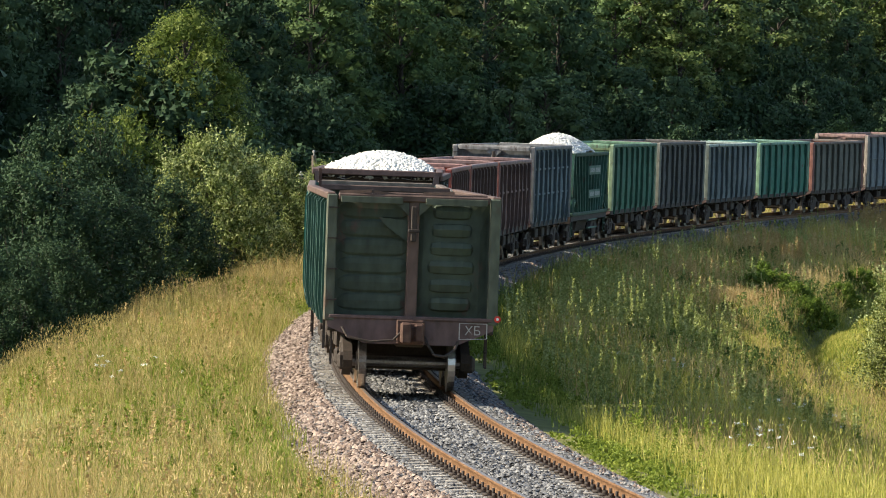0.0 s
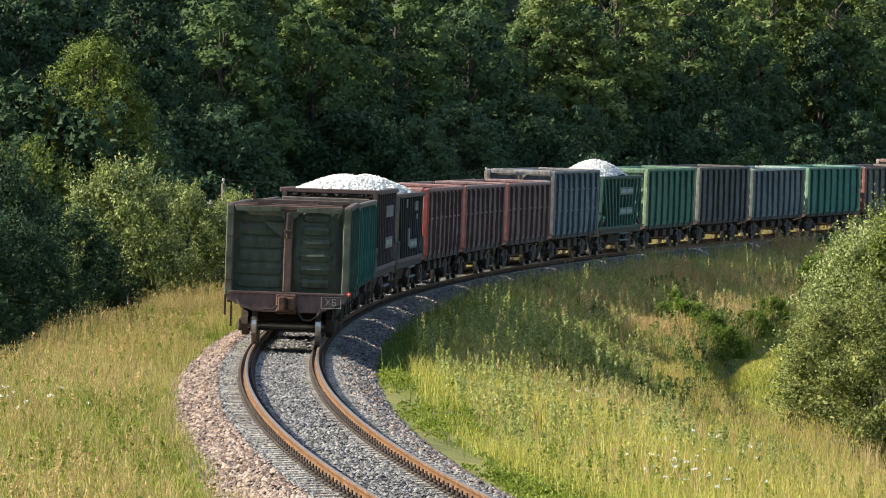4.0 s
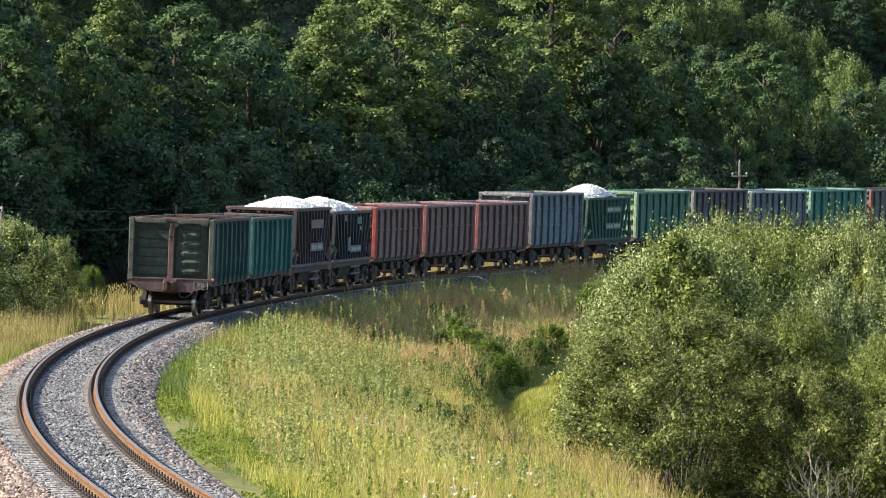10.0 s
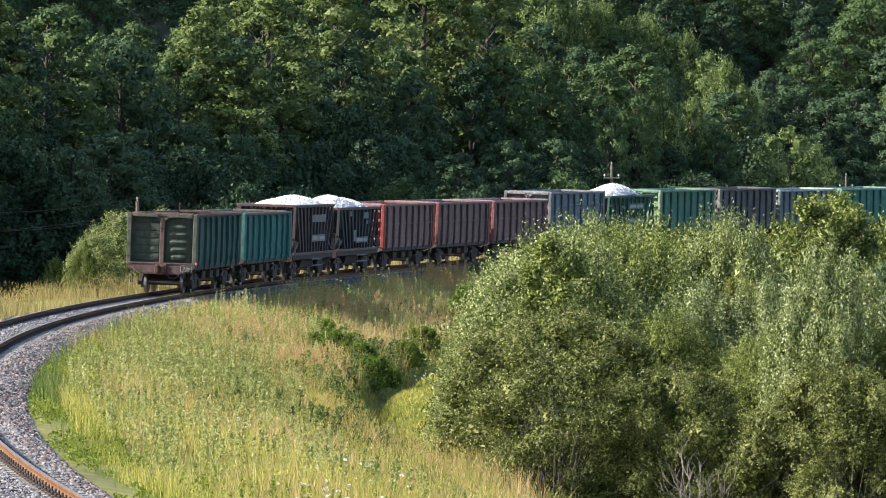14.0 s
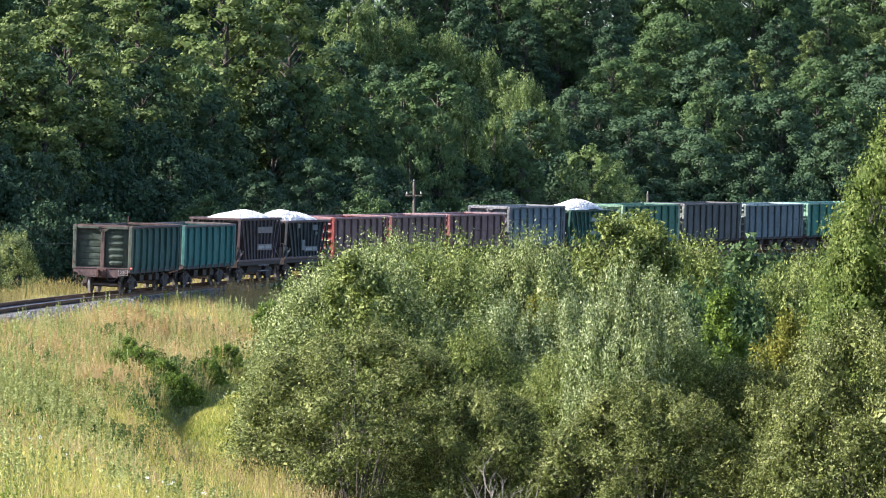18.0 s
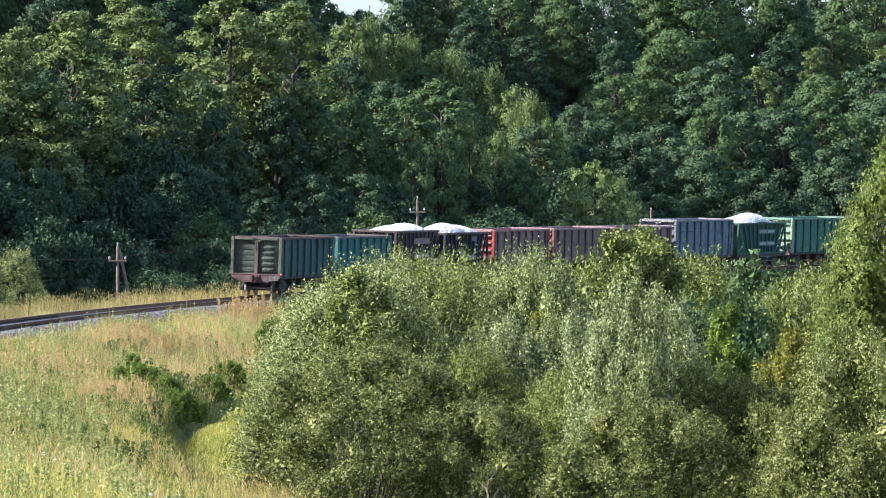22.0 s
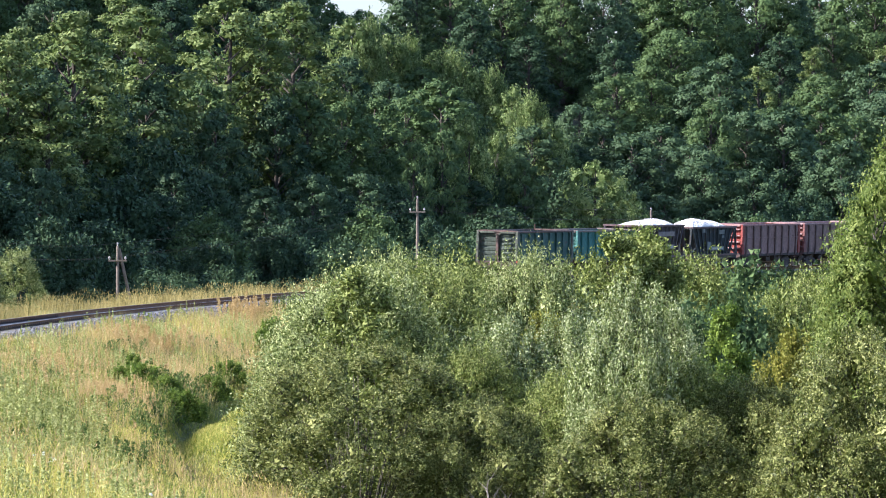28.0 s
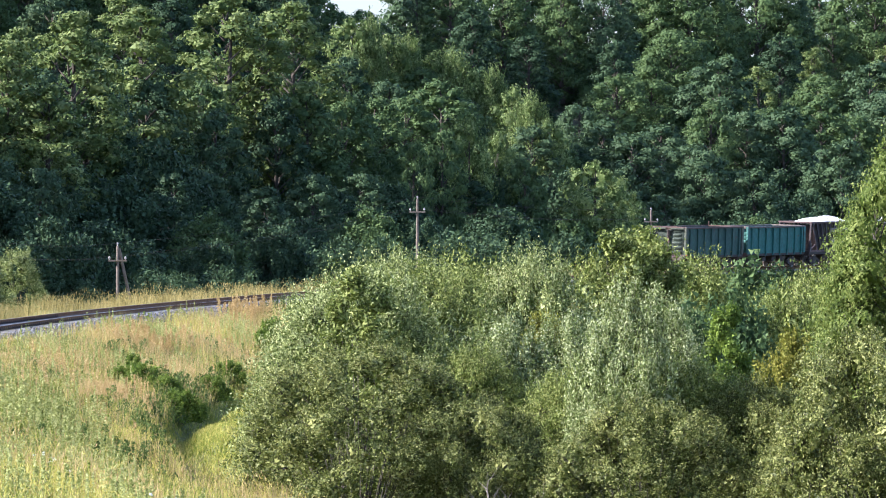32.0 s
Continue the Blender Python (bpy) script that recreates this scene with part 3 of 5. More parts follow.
def hopper(label, length, top, mat, plate_mat, sill_mat, plates):
    """A ballast hopper: ribbed sides, sloping ends over open platforms."""
    root = new("hopper_wagon")
    tagged(root, label, "railway wagon", "wagons of the freight train")
    half = length / 2 - 0.6
    y1, y0 = half - 0.35, half - 2.3
    bm = bmesh.new()
    box(bm, 0, 0, 1.0, 0.5, 2 * half, 0.4, 0.03)
    for k in (-1, 1):
        box(bm, k * 1.35, 0, 1.12, 0.14, 2 * half, 0.24, 0.02)
        box(bm, 0, k * (half - 0.05), 1.1, 2.8, 0.12, 0.4, 0.02)
        box(bm, 0, k * (half - 0.75), 1.25, 2.7, 1.4, 0.05)
    part("underframe", bm, IRON, root)
    bm = bmesh.new()
    for k in (-1, 1):
        prism(bm, [(k * 0.3, 0.55), (k * 1.05, 0.55), (k * 1.15, 1.0), (k * 0.3, 1.0)], -1.6, 1.6)
    part("chute", bm, IRON, root)
    for k in (-1, 1):
        bm = bmesh.new()
        va = [bm.verts.new((k * 1.3, y, z)) for y, z in ((-y1, top), (y1, top), (y0, 1.3), (-y0, 1.3))]
        bm.faces.new(va)
        r = bmesh.ops.extrude_face_region(bm, geom=list(bm.faces))
        bmesh.ops.translate(bm, verts=[q for q in r["geom"] if isinstance(q, bmesh.types.BMVert)], vec=(-k * 0.05, 0, 0))
        bmesh.ops.recalc_face_normals(bm, faces=bm.faces)
        wall = part("side_wall", bm, mat, root)
        n = 11
        for i in range(n):
            f = -1 + 2 * i / (n - 1)
            bm = bmesh.new()
            bar(bm, (k * 1.42, f * (y0 + 0.5), 1.25), (k * 1.42, f * (y1 - 0.15), top - 0.05), 0.1, 0.16)
            part("rib", bm, mat, wall)
        for y, z, w, h, lines in plates:
            bm = bmesh.new()
            box(bm, k * 1.485, y, top - z, 0.03, w, h, 0.005)
            part("plate", bm, plate_mat, wall, "dull lettered plate")
            for i in range(lines):
                for j in range(int(w / 0.24)):
                    if (i * 5 + j * 3) % 7:
                        bm = bmesh.new()
                        box(bm, k * 1.503, y - w / 2 + 0.16 + 0.24 * j, top - z + h * (0.5 - (i + 0.5) / lines), 0.006, 0.14, h / lines * 0.5)
                        part("mark", bm, MARKING, wall)
        bm = bmesh.new()
        box(bm, k * 1.44, 0, top - 0.04, 0.16, 2 * y1 + 0.1, 0.14, 0.02)
        part("rim", bm, sill_mat, root)
        for z in (0.98, 0.66):
            bm = bmesh.new()
            box(bm, k * 1.4, 1.0, z, 0.12, 2.6, 0.06, 0.01)
            part("footboard", bm, plate_mat, root, "pale footboard")
        bm = bmesh.new()
        box(bm, k * 1.42, 0, 1.28, 0.12, 2 * half, 0.14, 0.02)
        part("sill", bm, sill_mat, root)
    for k in (-1, 1):
        bm = bmesh.new()
        va = [bm.verts.new(p) for p in ((-1.3, k * y1, top), (1.3, k * y1, top), (1.2, k * y0, 1.3), (-1.2, k * y0, 1.3))]
        bm.faces.new(va)
        r = bmesh.ops.extrude_face_region(bm, geom=list(bm.faces))
        bmesh.ops.translate(bm, verts=[q for q in r["geom"] if isinstance(q, bmesh.types.BMVert)], vec=(0, -k * 0.05, 0))
        bmesh.ops.recalc_face_normals(bm, faces=bm.faces)
        part("end_slope", bm, mat, root)
        bm = bmesh.new()
        box(bm, 0, k * y1, top - 0.04, 2.75, 0.12, 0.14, 0.02)
        part("end_rim", bm, sill_mat, root)
        bm = bmesh.new()
        for x in (-1.38, 1.38):
            bar(bm, (x, k * (half - 0.08), 1.25), (x, k * y1, top - 0.05), 0.13)
            bar(bm, (x, k * (half - 0.1), 1.3), (x, k * (y0 + 0.5), 2.0), 0.09)
        for x in (-0.5, 0.5):
            bar(bm, (x, k * (half - 0.2), 1.25), (x, k * (y1 - 0.1), top - 0.3), 0.09)
        part("end_frame", bm, mat, root)
        bm = bmesh.new()
        for x in (-1.3, -0.45, 0.45, 1.3):
            bar(bm, (x, k * (half - 0.02), 1.25), (x, k * (half - 0.02), 2.15), 0.04)
        bar(bm, (-1.3, k * (half - 0.02), 2.15), (1.3, k * (half - 0.02), 2.15), 0.04)
        rod(bm, (0.7, k * (half - 0.5), 1.3), (0.7, k * (half - 0.5), 1.75), 0.2, seg=10)
        part("platform_railing", bm, IRON, root)
        for x in (-1.44, 1.44):
            bm = bmesh.new()
            bar(bm, (x, k * (half - 0.12), 1.32), (x, k * (half - 0.22), 1.95), 0.14, 0.06)
            part("corner_mark", bm, plate_mat, root)
        for x in (-1.38, 1.38):
            bm = bmesh.new()
            for q in (0.2, 0.65):
                bar(bm, (x, k * (half - q), 0.4), (x, k * (half - q), 1.1), 0.035)
            for z in (0.42, 0.75):
                bar(bm, (x, k * (half - 0.2), z), (x, k * (half - 0.65), z), 0.05)
            part("step", bm, sill_mat, root)
    running_gear(root, half - 1.65, half + 0.02)
    return root, length


def octahedra(c, r, rng, squash=0.75, bedded=False):
    """Rough eight-sided stones at the places c."""
    n = len(c)
    base = np.array([(1, 0, 0), (0, 1, 0), (-1, 0, 0), (0, -1, 0), (0, 0, 1), (0, 0, -1)], float)
    tri = np.array([(0, 1, 4), (1, 2, 4), (2, 3, 4), (3, 0, 4), (1, 0, 5), (2, 1, 5), (3, 2, 5), (0, 3, 5)])
    a, tilt = rng.uniform(0, 6.3, n), rng.uniform(-0.6, 0.6, n)
    v = base[None] * (rng.uniform(0.65, 1.3, (n, 6, 1)) * np.asarray(r).reshape(-1, 1, 1))
    v[:, :, 2] *= squash
    y, z = v[:, :, 1] * np.cos(tilt)[:, None] - v[:, :, 2] * np.sin(tilt)[:, None], v[:, :, 1] * np.sin(tilt)[:, None] + v[:, :, 2] * np.cos(tilt)[:, None]
    x, y = v[:, :, 0] * np.cos(a)[:, None] - y * np.sin(a)[:, None], v[:, :, 0] * np.sin(a)[:, None] + y * np.cos(a)[:, None]
    v = np.stack([x, y, z], 2) + np.asarray(c)[:, None]
    if bedded:
        tri = tri[:4]
    return v.reshape(-1, 3), (tri[None] + 6 * np.arange(n)[:, None, None]).reshape(-1, 3)


def stone_load(length, top, height, humps, seed):
    rng = np.random.default_rng(seed)

    def heap(x, y):
        h = np.zeros_like(x)
        for c, w, k in humps:
            d = np.sqrt((x / 1.6) ** 2 + ((y - c) / w) ** 2)
            h = np.maximum(h, k * (height + 0.12) * np.clip(1 - d ** 1.7, 0, 1))
        return top - 0.12 + h

    gx, gy = np.meshgrid(np.linspace(-1.3, 1.3, 15), np.linspace(-length / 2, length / 2, 40))
    z = heap(gx, gy) + rng.normal(0, 0.02, gx.shape) - 0.05
    i = (np.arange(39)[:, None] * 15 + np.arange(14)[None]).ravel()
    root = mesh_part("stone_load", mesh_of("stone_load", np.stack([gx.ravel(), gy.ravel(), z.ravel()], 1), np.stack([i, i + 1, i + 16, i + 15], 1)), STONE_WHITE)
    tagged(root, "heap of white crushed stone in an open hopper", "stone heap", "stone loads")
    x, y = rng.uniform(-1.28, 1.28, 2600), rng.uniform(-length / 2 + 0.05, length / 2 - 0.05, 2600)
    v, f = octahedra(np.stack([x, y, heap(x, y) - 0.02], 1), rng.uniform(0.04, 0.085, 2600), rng)
    tagged(mesh_part("gravel", mesh_of("gravel", v, f), STONE_WHITE, root), kind="stuff")
    return root


SILL_RUST = paint("red_brown_paint", (0.115, 0.075, 0.068), (0.08, 0.05, 0.04))
PALE = material("pale_plate", ((0.3, 0.29, 0.27), (0.48, 0.46, 0.42)), 0.4, 0.8)
MARKING = material("faded_white_marking", ((0.34, 0.34, 0.31), (0.55, 0.54, 0.5)), 0.5, 0.85)
PLATE_RUST = paint("rusty_plate", (0.2, 0.17, 0.155), (0.09, 0.06, 0.05), 0.58)
PLATE_GREY = paint("grey_plate", (0.14, 0.155, 0.145), (0.07, 0.07, 0.06), 0.6)
PLATE_GREEN = paint("green_plate", (0.11, 0.18, 0.13), (0.06, 0.09, 0.06), 0.62)
KINDS = (
    ("gondola", "dark green open wagon with ridged end panels, last of the train", 3.447, (0.035, 0.082, 0.066), (0.048, 0.062, 0.044), (0.105, 0.068, 0.055), 8, 0),
    ("gondola", "teal green open wagon with ribbed steel sides", 3.40, (0.036, 0.135, 0.115), (0.06, 0.16, 0.135), (0.15, 0.12, 0.1), 8, 0),
    ("hopper", "blackish brown ballast hopper heaped with white stone", 3.66, (0.06, 0.045, 0.045), 0, 0, 0, 0),
    ("hopper", "black ballast hopper heaped with white stone", 3.46, (0.03, 0.036, 0.036), 0, 0, 0, 0),
    ("gondola", "rusty red-brown open wagon with bright red end", 3.58, (0.19, 0.115, 0.1), (0.26, 0.06, 0.045), (0.3, 0.17, 0.15), 8, 1),
    ("gondola", "brown rusty open wagon with red end posts", 3.58, (0.17, 0.105, 0.09), (0.19, 0.08, 0.068), (0.27, 0.18, 0.165), 8, 1),
    ("gondola", "brown weathered open wagon with red end posts", 3.58, (0.18, 0.11, 0.096), (0.2, 0.08, 0.068), (0.29, 0.19, 0.175), 8, 1),
    ("gondola", "tall blue-grey open wagon with a rail along its side", 4.02, (0.125, 0.16, 0.175), (0.14, 0.14, 0.14), (0.24, 0.23, 0.22), 8, 2),
    ("hopper", "dark green ballast hopper heaped with white stone", 3.68, (0.035, 0.095, 0.07), 0, 0, 0, 0),
    ("gondola", "tall green open wagon with pale green end", 3.99, (0.055, 0.145, 0.095), (0.24, 0.31, 0.19), (0.16, 0.26, 0.17), 8, 0),
    ("gondola", "tall dark brown-grey open wagon with ribbed sides", 4.0, (0.085, 0.085, 0.08), (0.2, 0.2, 0.165), (0.14, 0.13, 0.12), 9, 0),
    ("gondola", "blue-grey weathered open wagon with ribbed sides", 3.85, (0.115, 0.14, 0.145), (0.14, 0.16, 0.14), (0.36, 0.42, 0.38), 9, 0),
    ("gondola", "clean green open wagon with pale end posts", 3.85, (0.045, 0.155, 0.112), (0.2, 0.32, 0.21), (0.2, 0.32, 0.25), 8, 0),
    ("gondola", "grey-brown open wagon with red ends", 3.8, (0.12, 0.12, 0.1), (0.22, 0.1, 0.08), (0.2, 0.16, 0.14), 9, 0),
    ("gondola", "tall blue-grey open wagon with reddish rims", 4.12, (0.14, 0.16, 0.17), (0.3, 0.26, 0.22), (0.28, 0.18, 0.16), 8, 1),
    ("gondola", "brown open wagon with ribbed sides", 4.0, (0.14, 0.1, 0.09), (0.2, 0.12, 0.09), (0.22, 0.17, 0.15), 9, 0),
    ("gondola", "dull green open wagon with ribbed sides", 3.9, (0.07, 0.16, 0.12), (0.14, 0.2, 0.14), (0.18, 0.18, 0.14), 9, 0),
)
at = 0.0
for number, (kind, label, top, c, c_end, c_rim, ribs, rails) in enumerate(KINDS):
    if kind == "gondola":
        # paler coat on the tail wagon's posts puts the sunlight into the paint
        posts = paint("sunlit_post_paint", (0.085, 0.095, 0.068), (0.1, 0.07, 0.05), 0.6) if number == 0 else None
        # darker ribs on lighter plates put the ribs' shadow lines into the paint
        dark = paint("shaded_rib_paint", tuple(0.62 * v for v in c)) if number > 3 else None
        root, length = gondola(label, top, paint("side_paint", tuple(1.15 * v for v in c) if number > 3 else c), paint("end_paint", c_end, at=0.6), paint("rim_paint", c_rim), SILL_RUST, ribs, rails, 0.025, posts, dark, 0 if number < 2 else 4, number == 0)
    else:
        length = 12.229 if number == 8 else 11.742
        sills = SILL_RUST if number != 8 else paint("hopper_sill", (0.05, 0.09, 0.06))
        skin = {2: PLATE_RUST, 3: PLATE_GREY, 8: PLATE_GREEN}[number]
        plates = {2: ((0.9, 0.66, 3.6, 0.36, 0), (0.9, 1.64, 3.6, 0.34, 1)), 3: ((1.6, 0.42, 1.2, 0.32, 0), (1.9, 0.78, 0.5, 0.18, 0), (-2.4, 0.3, 0.6, 0.28, 0), (-1.2, 1.45, 0.7, 0.6, 0), (0.6, 1.68, 3.0, 0.3, 1)),
                  8: ((0.9, 0.68, 3.6, 0.36, 1), (0.9, 1.64, 3.6, 0.34, 1))}[number]
        root, length = hopper(label, length, top, paint("hopper_paint", c), skin, sills, plates)
        load = stone_load(length - 2.0, top, {2: 0.44, 3: 0.6, 8: 0.76}[number], {2: ((-0.6, 3.6, 0.8), (1.8, 3.4, 1.0)), 3: ((-0.9, 3.4, 1.0), (1.9, 2.8, 0.8)), 8: ((0.4, 4.3, 1.0), (-2.0, 2.4, 0.7))}[number], number)
        TRAIN.append((load, at + length / 2))
    TRAIN.append((root, at + length / 2))
    at += length
    if number == 0:
        LAST = root


# ---- plants ----
def leaf_quads(c, size, rng):
    """Small four-cornered leaves at the places c, turned every way. Gives corners and faces."""
    n = len(c)
    a = rng.normal(size=(n, 3))
    a /= np.linalg.norm(a, axis=1)[:, None]
    b = rng.normal(size=(n, 3))
    b -= a * (a * b).sum(1)[:, None]
    b /= np.linalg.norm(b, axis=1)[:, None]
    k = (size * rng.uniform(0.6, 1.35, n))[:, None]
    v = np.stack([c + a * k * 0.6, c + b * k * 0.36, c - a * k * 0.6, c - b * k * 0.36], 1).reshape(-1, 3)
    return v, np.arange(4 * n).reshape(n, 4)


def thin_stems(p, q, r):
    """Three-sided tapering stems from the places p to the places q."""
    n = len(p)
    d = q - p
    side = np.cross(d, np.array([0.3, 0.2, 1.0]))
    side /= np.linalg.norm(side, axis=1)[:, None] + 1e-9
    up = np.cross(side, d)
    up /= np.linalg.norm(up, axis=1)[:, None] + 1e-9
    r = np.broadcast_to(np.asarray(r, float), (n,))[:, None]
    ring = [p + side * r, p - side * r * 0.5 + up * r * 0.87, p - side * r * 0.5 - up * r * 0.87]
    v = np.stack(ring + [q], 1).reshape(-1, 3)
    f = np.array([(0, 1, 3), (1, 2, 3), (2, 0, 3)])
    return v, (f[None] + 4 * np.arange(n)[:, None, None]).reshape(-1, 3)


def lobe_places(h, r, n, size, rng, power, low):
    """Middles and radii of the leafy lobes of a crown, spread round its axis from low up to its top."""
    k = ((np.arange(n) + rng.uniform(0.1, 0.9, n)) / n) ** 1.25
    wide = np.sqrt(np.clip(1 - k ** power, 0.02, 1))
    a = np.arange(n) * 2.39996 + rng.uniform(-0.5, 0.5, n)
    rad = r * wide * 0.8 * np.sqrt(rng.uniform(0.5, 1.0, n))
    big = size * rng.uniform(0.72, 1.28, n) * (0.65 + 0.35 * wide)
    c = np.stack([np.cos(a) * rad, np.sin(a) * rad, low * h + k * (h * (1 - low) - 0.9 * size)], 1)
    return c, big


def unit(v):
    return v / (np.linalg.norm(v, axis=-1, keepdims=True) + 1e-9)


def facing_leaves(c, size, way, rng, wild=0.8, along=None, soft=0.5, slim=0.36):
    """Three-cornered leaves at the places c whose faces look along way, more or less; along gives the way that their tips point."""
    n = len(c)
    face = unit(way + wild * rng.normal(size=(n, 3)) * 0.6)
    tip = rng.normal(size=(n, 3)) if along is None else unit(along) + 0.5 * rng.normal(size=(n, 3))
    a = unit(tip - face * (tip * face).sum(1)[:, None])
    b = np.cross(face, a)
    k = (size * rng.uniform(0.6, 1.35, n))[:, None]
    v = np.stack([c + a * k * 0.65, c - a * k * 0.35 + b * k * slim, c - a * k * 0.35 - b * k * slim], 1).reshape(-1, 3)
    m = unit(face + soft * unit(way))
    return v, np.arange(3 * n).reshape(n, 3), np.repeat(m, 3, axis=0)


def joined(*pieces):
    at, vs, fs, ms = 0, [], [], []
    for v, f, m in pieces:
        vs.append(v), fs.append(f + at), ms.append(m)
        at += len(v)
    return np.concatenate(vs), np.concatenate(fs), np.concatenate(ms)


def bush(name, label, category, h, r, lobes, size, shoots, per, leaf, mat, seed, up=0.4, power=2.2, low=0.08, slim=0.3):
    """A many-stemmed shrub: leafy lobes heaped into a dome, each bristling with shoots; up makes the shoots stand upright."""
    rng = np.random.default_rng(seed)
    root = new(name)
    tagged(root, label, category, "shrubs")
    c, big = lobe_places(h, r, lobes, size, rng, power, low)
    axis = unit(c * np.array([1 / r, 1 / r, 1 / h]) - np.array([0, 0, 0.25]))
    d = unit(unit(rng.normal(size=(lobes, shoots, 3))) + 0.75 * axis[:, None] + np.array([0, 0, 0.25]))
    start = c[:, None] + d * big[:, None, None] * 0.45
    reach = big[:, None] * rng.uniform(0.65, 1.3, (lobes, shoots)) * (1 + 0.16 * np.sin(5 * d[..., 0] + 4 * d[..., 2] + seed))
    end = c[:, None] + d * reach[..., None] + np.array([0, 0, 1.0]) * (up * size * rng.uniform(0.1, 1.0, (lobes, shoots)) * np.clip(d[..., 2] + 0.45, 0, 1))[..., None]
    t = rng.uniform(0.0, 1.0, (lobes, shoots, per)) ** 0.7
    p = start[:, :, None] + (end - start)[:, :, None] * t[..., None]
    side = rng.normal(size=p.shape) * (leaf * 0.55 + 0.06 * size * (1 - t))[..., None]
    p = (p + side).reshape(-1, 3)
    lay = np.broadcast_to((end - start)[:, :, None], side.shape).reshape(-1, 3)
    out = np.broadcast_to(d[:, :, None], side.shape).reshape(-1, 3)
    way = unit(unit(side.reshape(-1, 3)) * 0.6 + out * 0.7 + np.array([0, 0, 0.25]))
    keep = p[:, 2] > 0.04
    pieces = [facing_leaves(p[keep], leaf, way[keep], rng, 1.5, lay[keep], 0.15, slim)]
    e = unit(rng.normal(size=(lobes, 120, 3)) + 0.5 * axis[:, None])
    q = (c[:, None] + e * big[:, None, None] * 0.5).reshape(-1, 3)
    e = e.reshape(-1, 3)
    keep = q[:, 2] > 0.1
    pieces.append(facing_leaves(q[keep], min(0.22 * size, 2.2 * leaf), e[keep], rng, 0.8, None, 0.3, 0.5))
    v, f, m = joined(*pieces)
    mesh_part("foliage", turn_normals(mesh_of("foliage", v, f), m), mat, root)
    foot = np.stack([c[:, 0] * 0.25, c[:, 1] * 0.25, np.full(lobes, -0.1)], 1)
    v, f = thin_stems(foot, c, 0.006 + 0.003 * h)
    v2, f2 = thin_stems(np.repeat(c, 5, axis=0), end[:, :5].reshape(-1, 3), 0.008 + 0.001 * h)
    tagged(mesh_part("stem_work", mesh_of("stem_work", np.concatenate([v, v2]), np.concatenate([f, f2 + len(v)])), BARK, root), kind="stuff")
    return root


def tree(name, label, h, r, first, lobes, size, count, leaf, mat, seed, power=2.0, flat=0.72, spray=0.0):
    """A trunk with limbs that carry ragged leafy lobes; flat layers the lobes, spray lets leaves hang out of them in tufts."""
    rng = np.random.default_rng(seed)
    root = new(name)
    tagged(root, label, "tree", "trees of the wood")
    rings, seg = 7, 7
    v, f = [], []
    for i in range(rings):
        k = i / (rings - 1)
        rr = (0.018 * h + 0.03) * (1 - 0.85 * k) * (1.35 if i == 0 else 1)
        cx, cy = 0.12 * math.sin(seed + 3 * k), 0.12 * math.cos(2 * seed + 2.5 * k) - 0.12 * math.cos(2 * seed)
        for j in range(seg):
            v.append((cx + rr * math.cos(2 * math.pi * j / seg), cy + rr * math.sin(2 * math.pi * j / seg), h * 0.93 * k - 0.3))
    for i in range(rings - 1):
        for j in range(seg):
            f.append((i * seg + j, i * seg + (j + 1) % seg, (i + 1) * seg + (j + 1) % seg, (i + 1) * seg + j))
    mesh_part("trunk", mesh_of("trunk", v, f, True), BARK, root)
    c, big = lobe_places(h, r, lobes, size, rng, power, first)
    axis = unit(c * np.array([1 / r, 1 / r, 0.8 / h]) - np.array([0, 0, 0.3]))
    pick = rng.choice(lobes, count, p=big ** 2 / (big ** 2).sum())
    tuft = unit(rng.normal(size=(lobes, 46, 3)) + 0.7 * axis[:, None] + np.array([0, 0, 0.2]))
    d = unit(tuft[pick, rng.integers(0, 46, count)] + 0.22 * rng.normal(size=(count, 3)))
    bumpy = 1 + 0.2 * np.sin(6 * d[:, 0] + 5 * d[:, 1] + 1.7 * pick) * np.sin(7 * d[:, 2] + pick)
    p = c[pick] + d * (big[pick] * bumpy * (1.06 - 0.5 * rng.uniform(0, 1, count) ** 2.2))[:, None] * np.array([1.12, 1.12, flat])
    if spray:
        p = p + d * (spray * rng.uniform(0, 1, count) ** 3)[:, None]
    near = np.zeros(count, bool)
    for i in range(lobes):
        q = (p - c[i]) / (big[i] * np.array([1.12, 1.12, flat]))
        near |= (np.einsum("ij,ij->i", q, q) < 0.34) & (pick != i)
    p, d = p[~near], d[~near]
    pieces = [facing_leaves(p, leaf, d + np.array([0, 0, 0.35]), rng, 1.0, None, 0.5, 0.42)]
    e = unit(rng.normal(size=(lobes, 36, 3)) + 0.4 * axis[:, None])
    q = c[:, None] + e * big[:, None, None] * 0.62 * np.array([1.12, 1.12, flat])
    pieces.append(facing_leaves(q.reshape(-1, 3), 0.42 * size, e.reshape(-1, 3), rng, 0.5, None, 0.6, 0.5))
    v, f, m = joined(*pieces)
    mesh_part("crown", turn_normals(mesh_of("crown", v, f), m), mat, root)
    base = np.stack([np.zeros(lobes), np.zeros(lobes), np.clip(c[:, 2] - np.hypot(c[:, 0], c[:, 1]) * 0.7 - 0.4, h * 0.08, h * 0.85)], 1)
    v, f = thin_stems(base, c, 0.02 + 0.004 * h)
    tagged(mesh_part("limb_work", mesh_of("limb_work", v, f), BARK, root), kind="stuff")
    return root


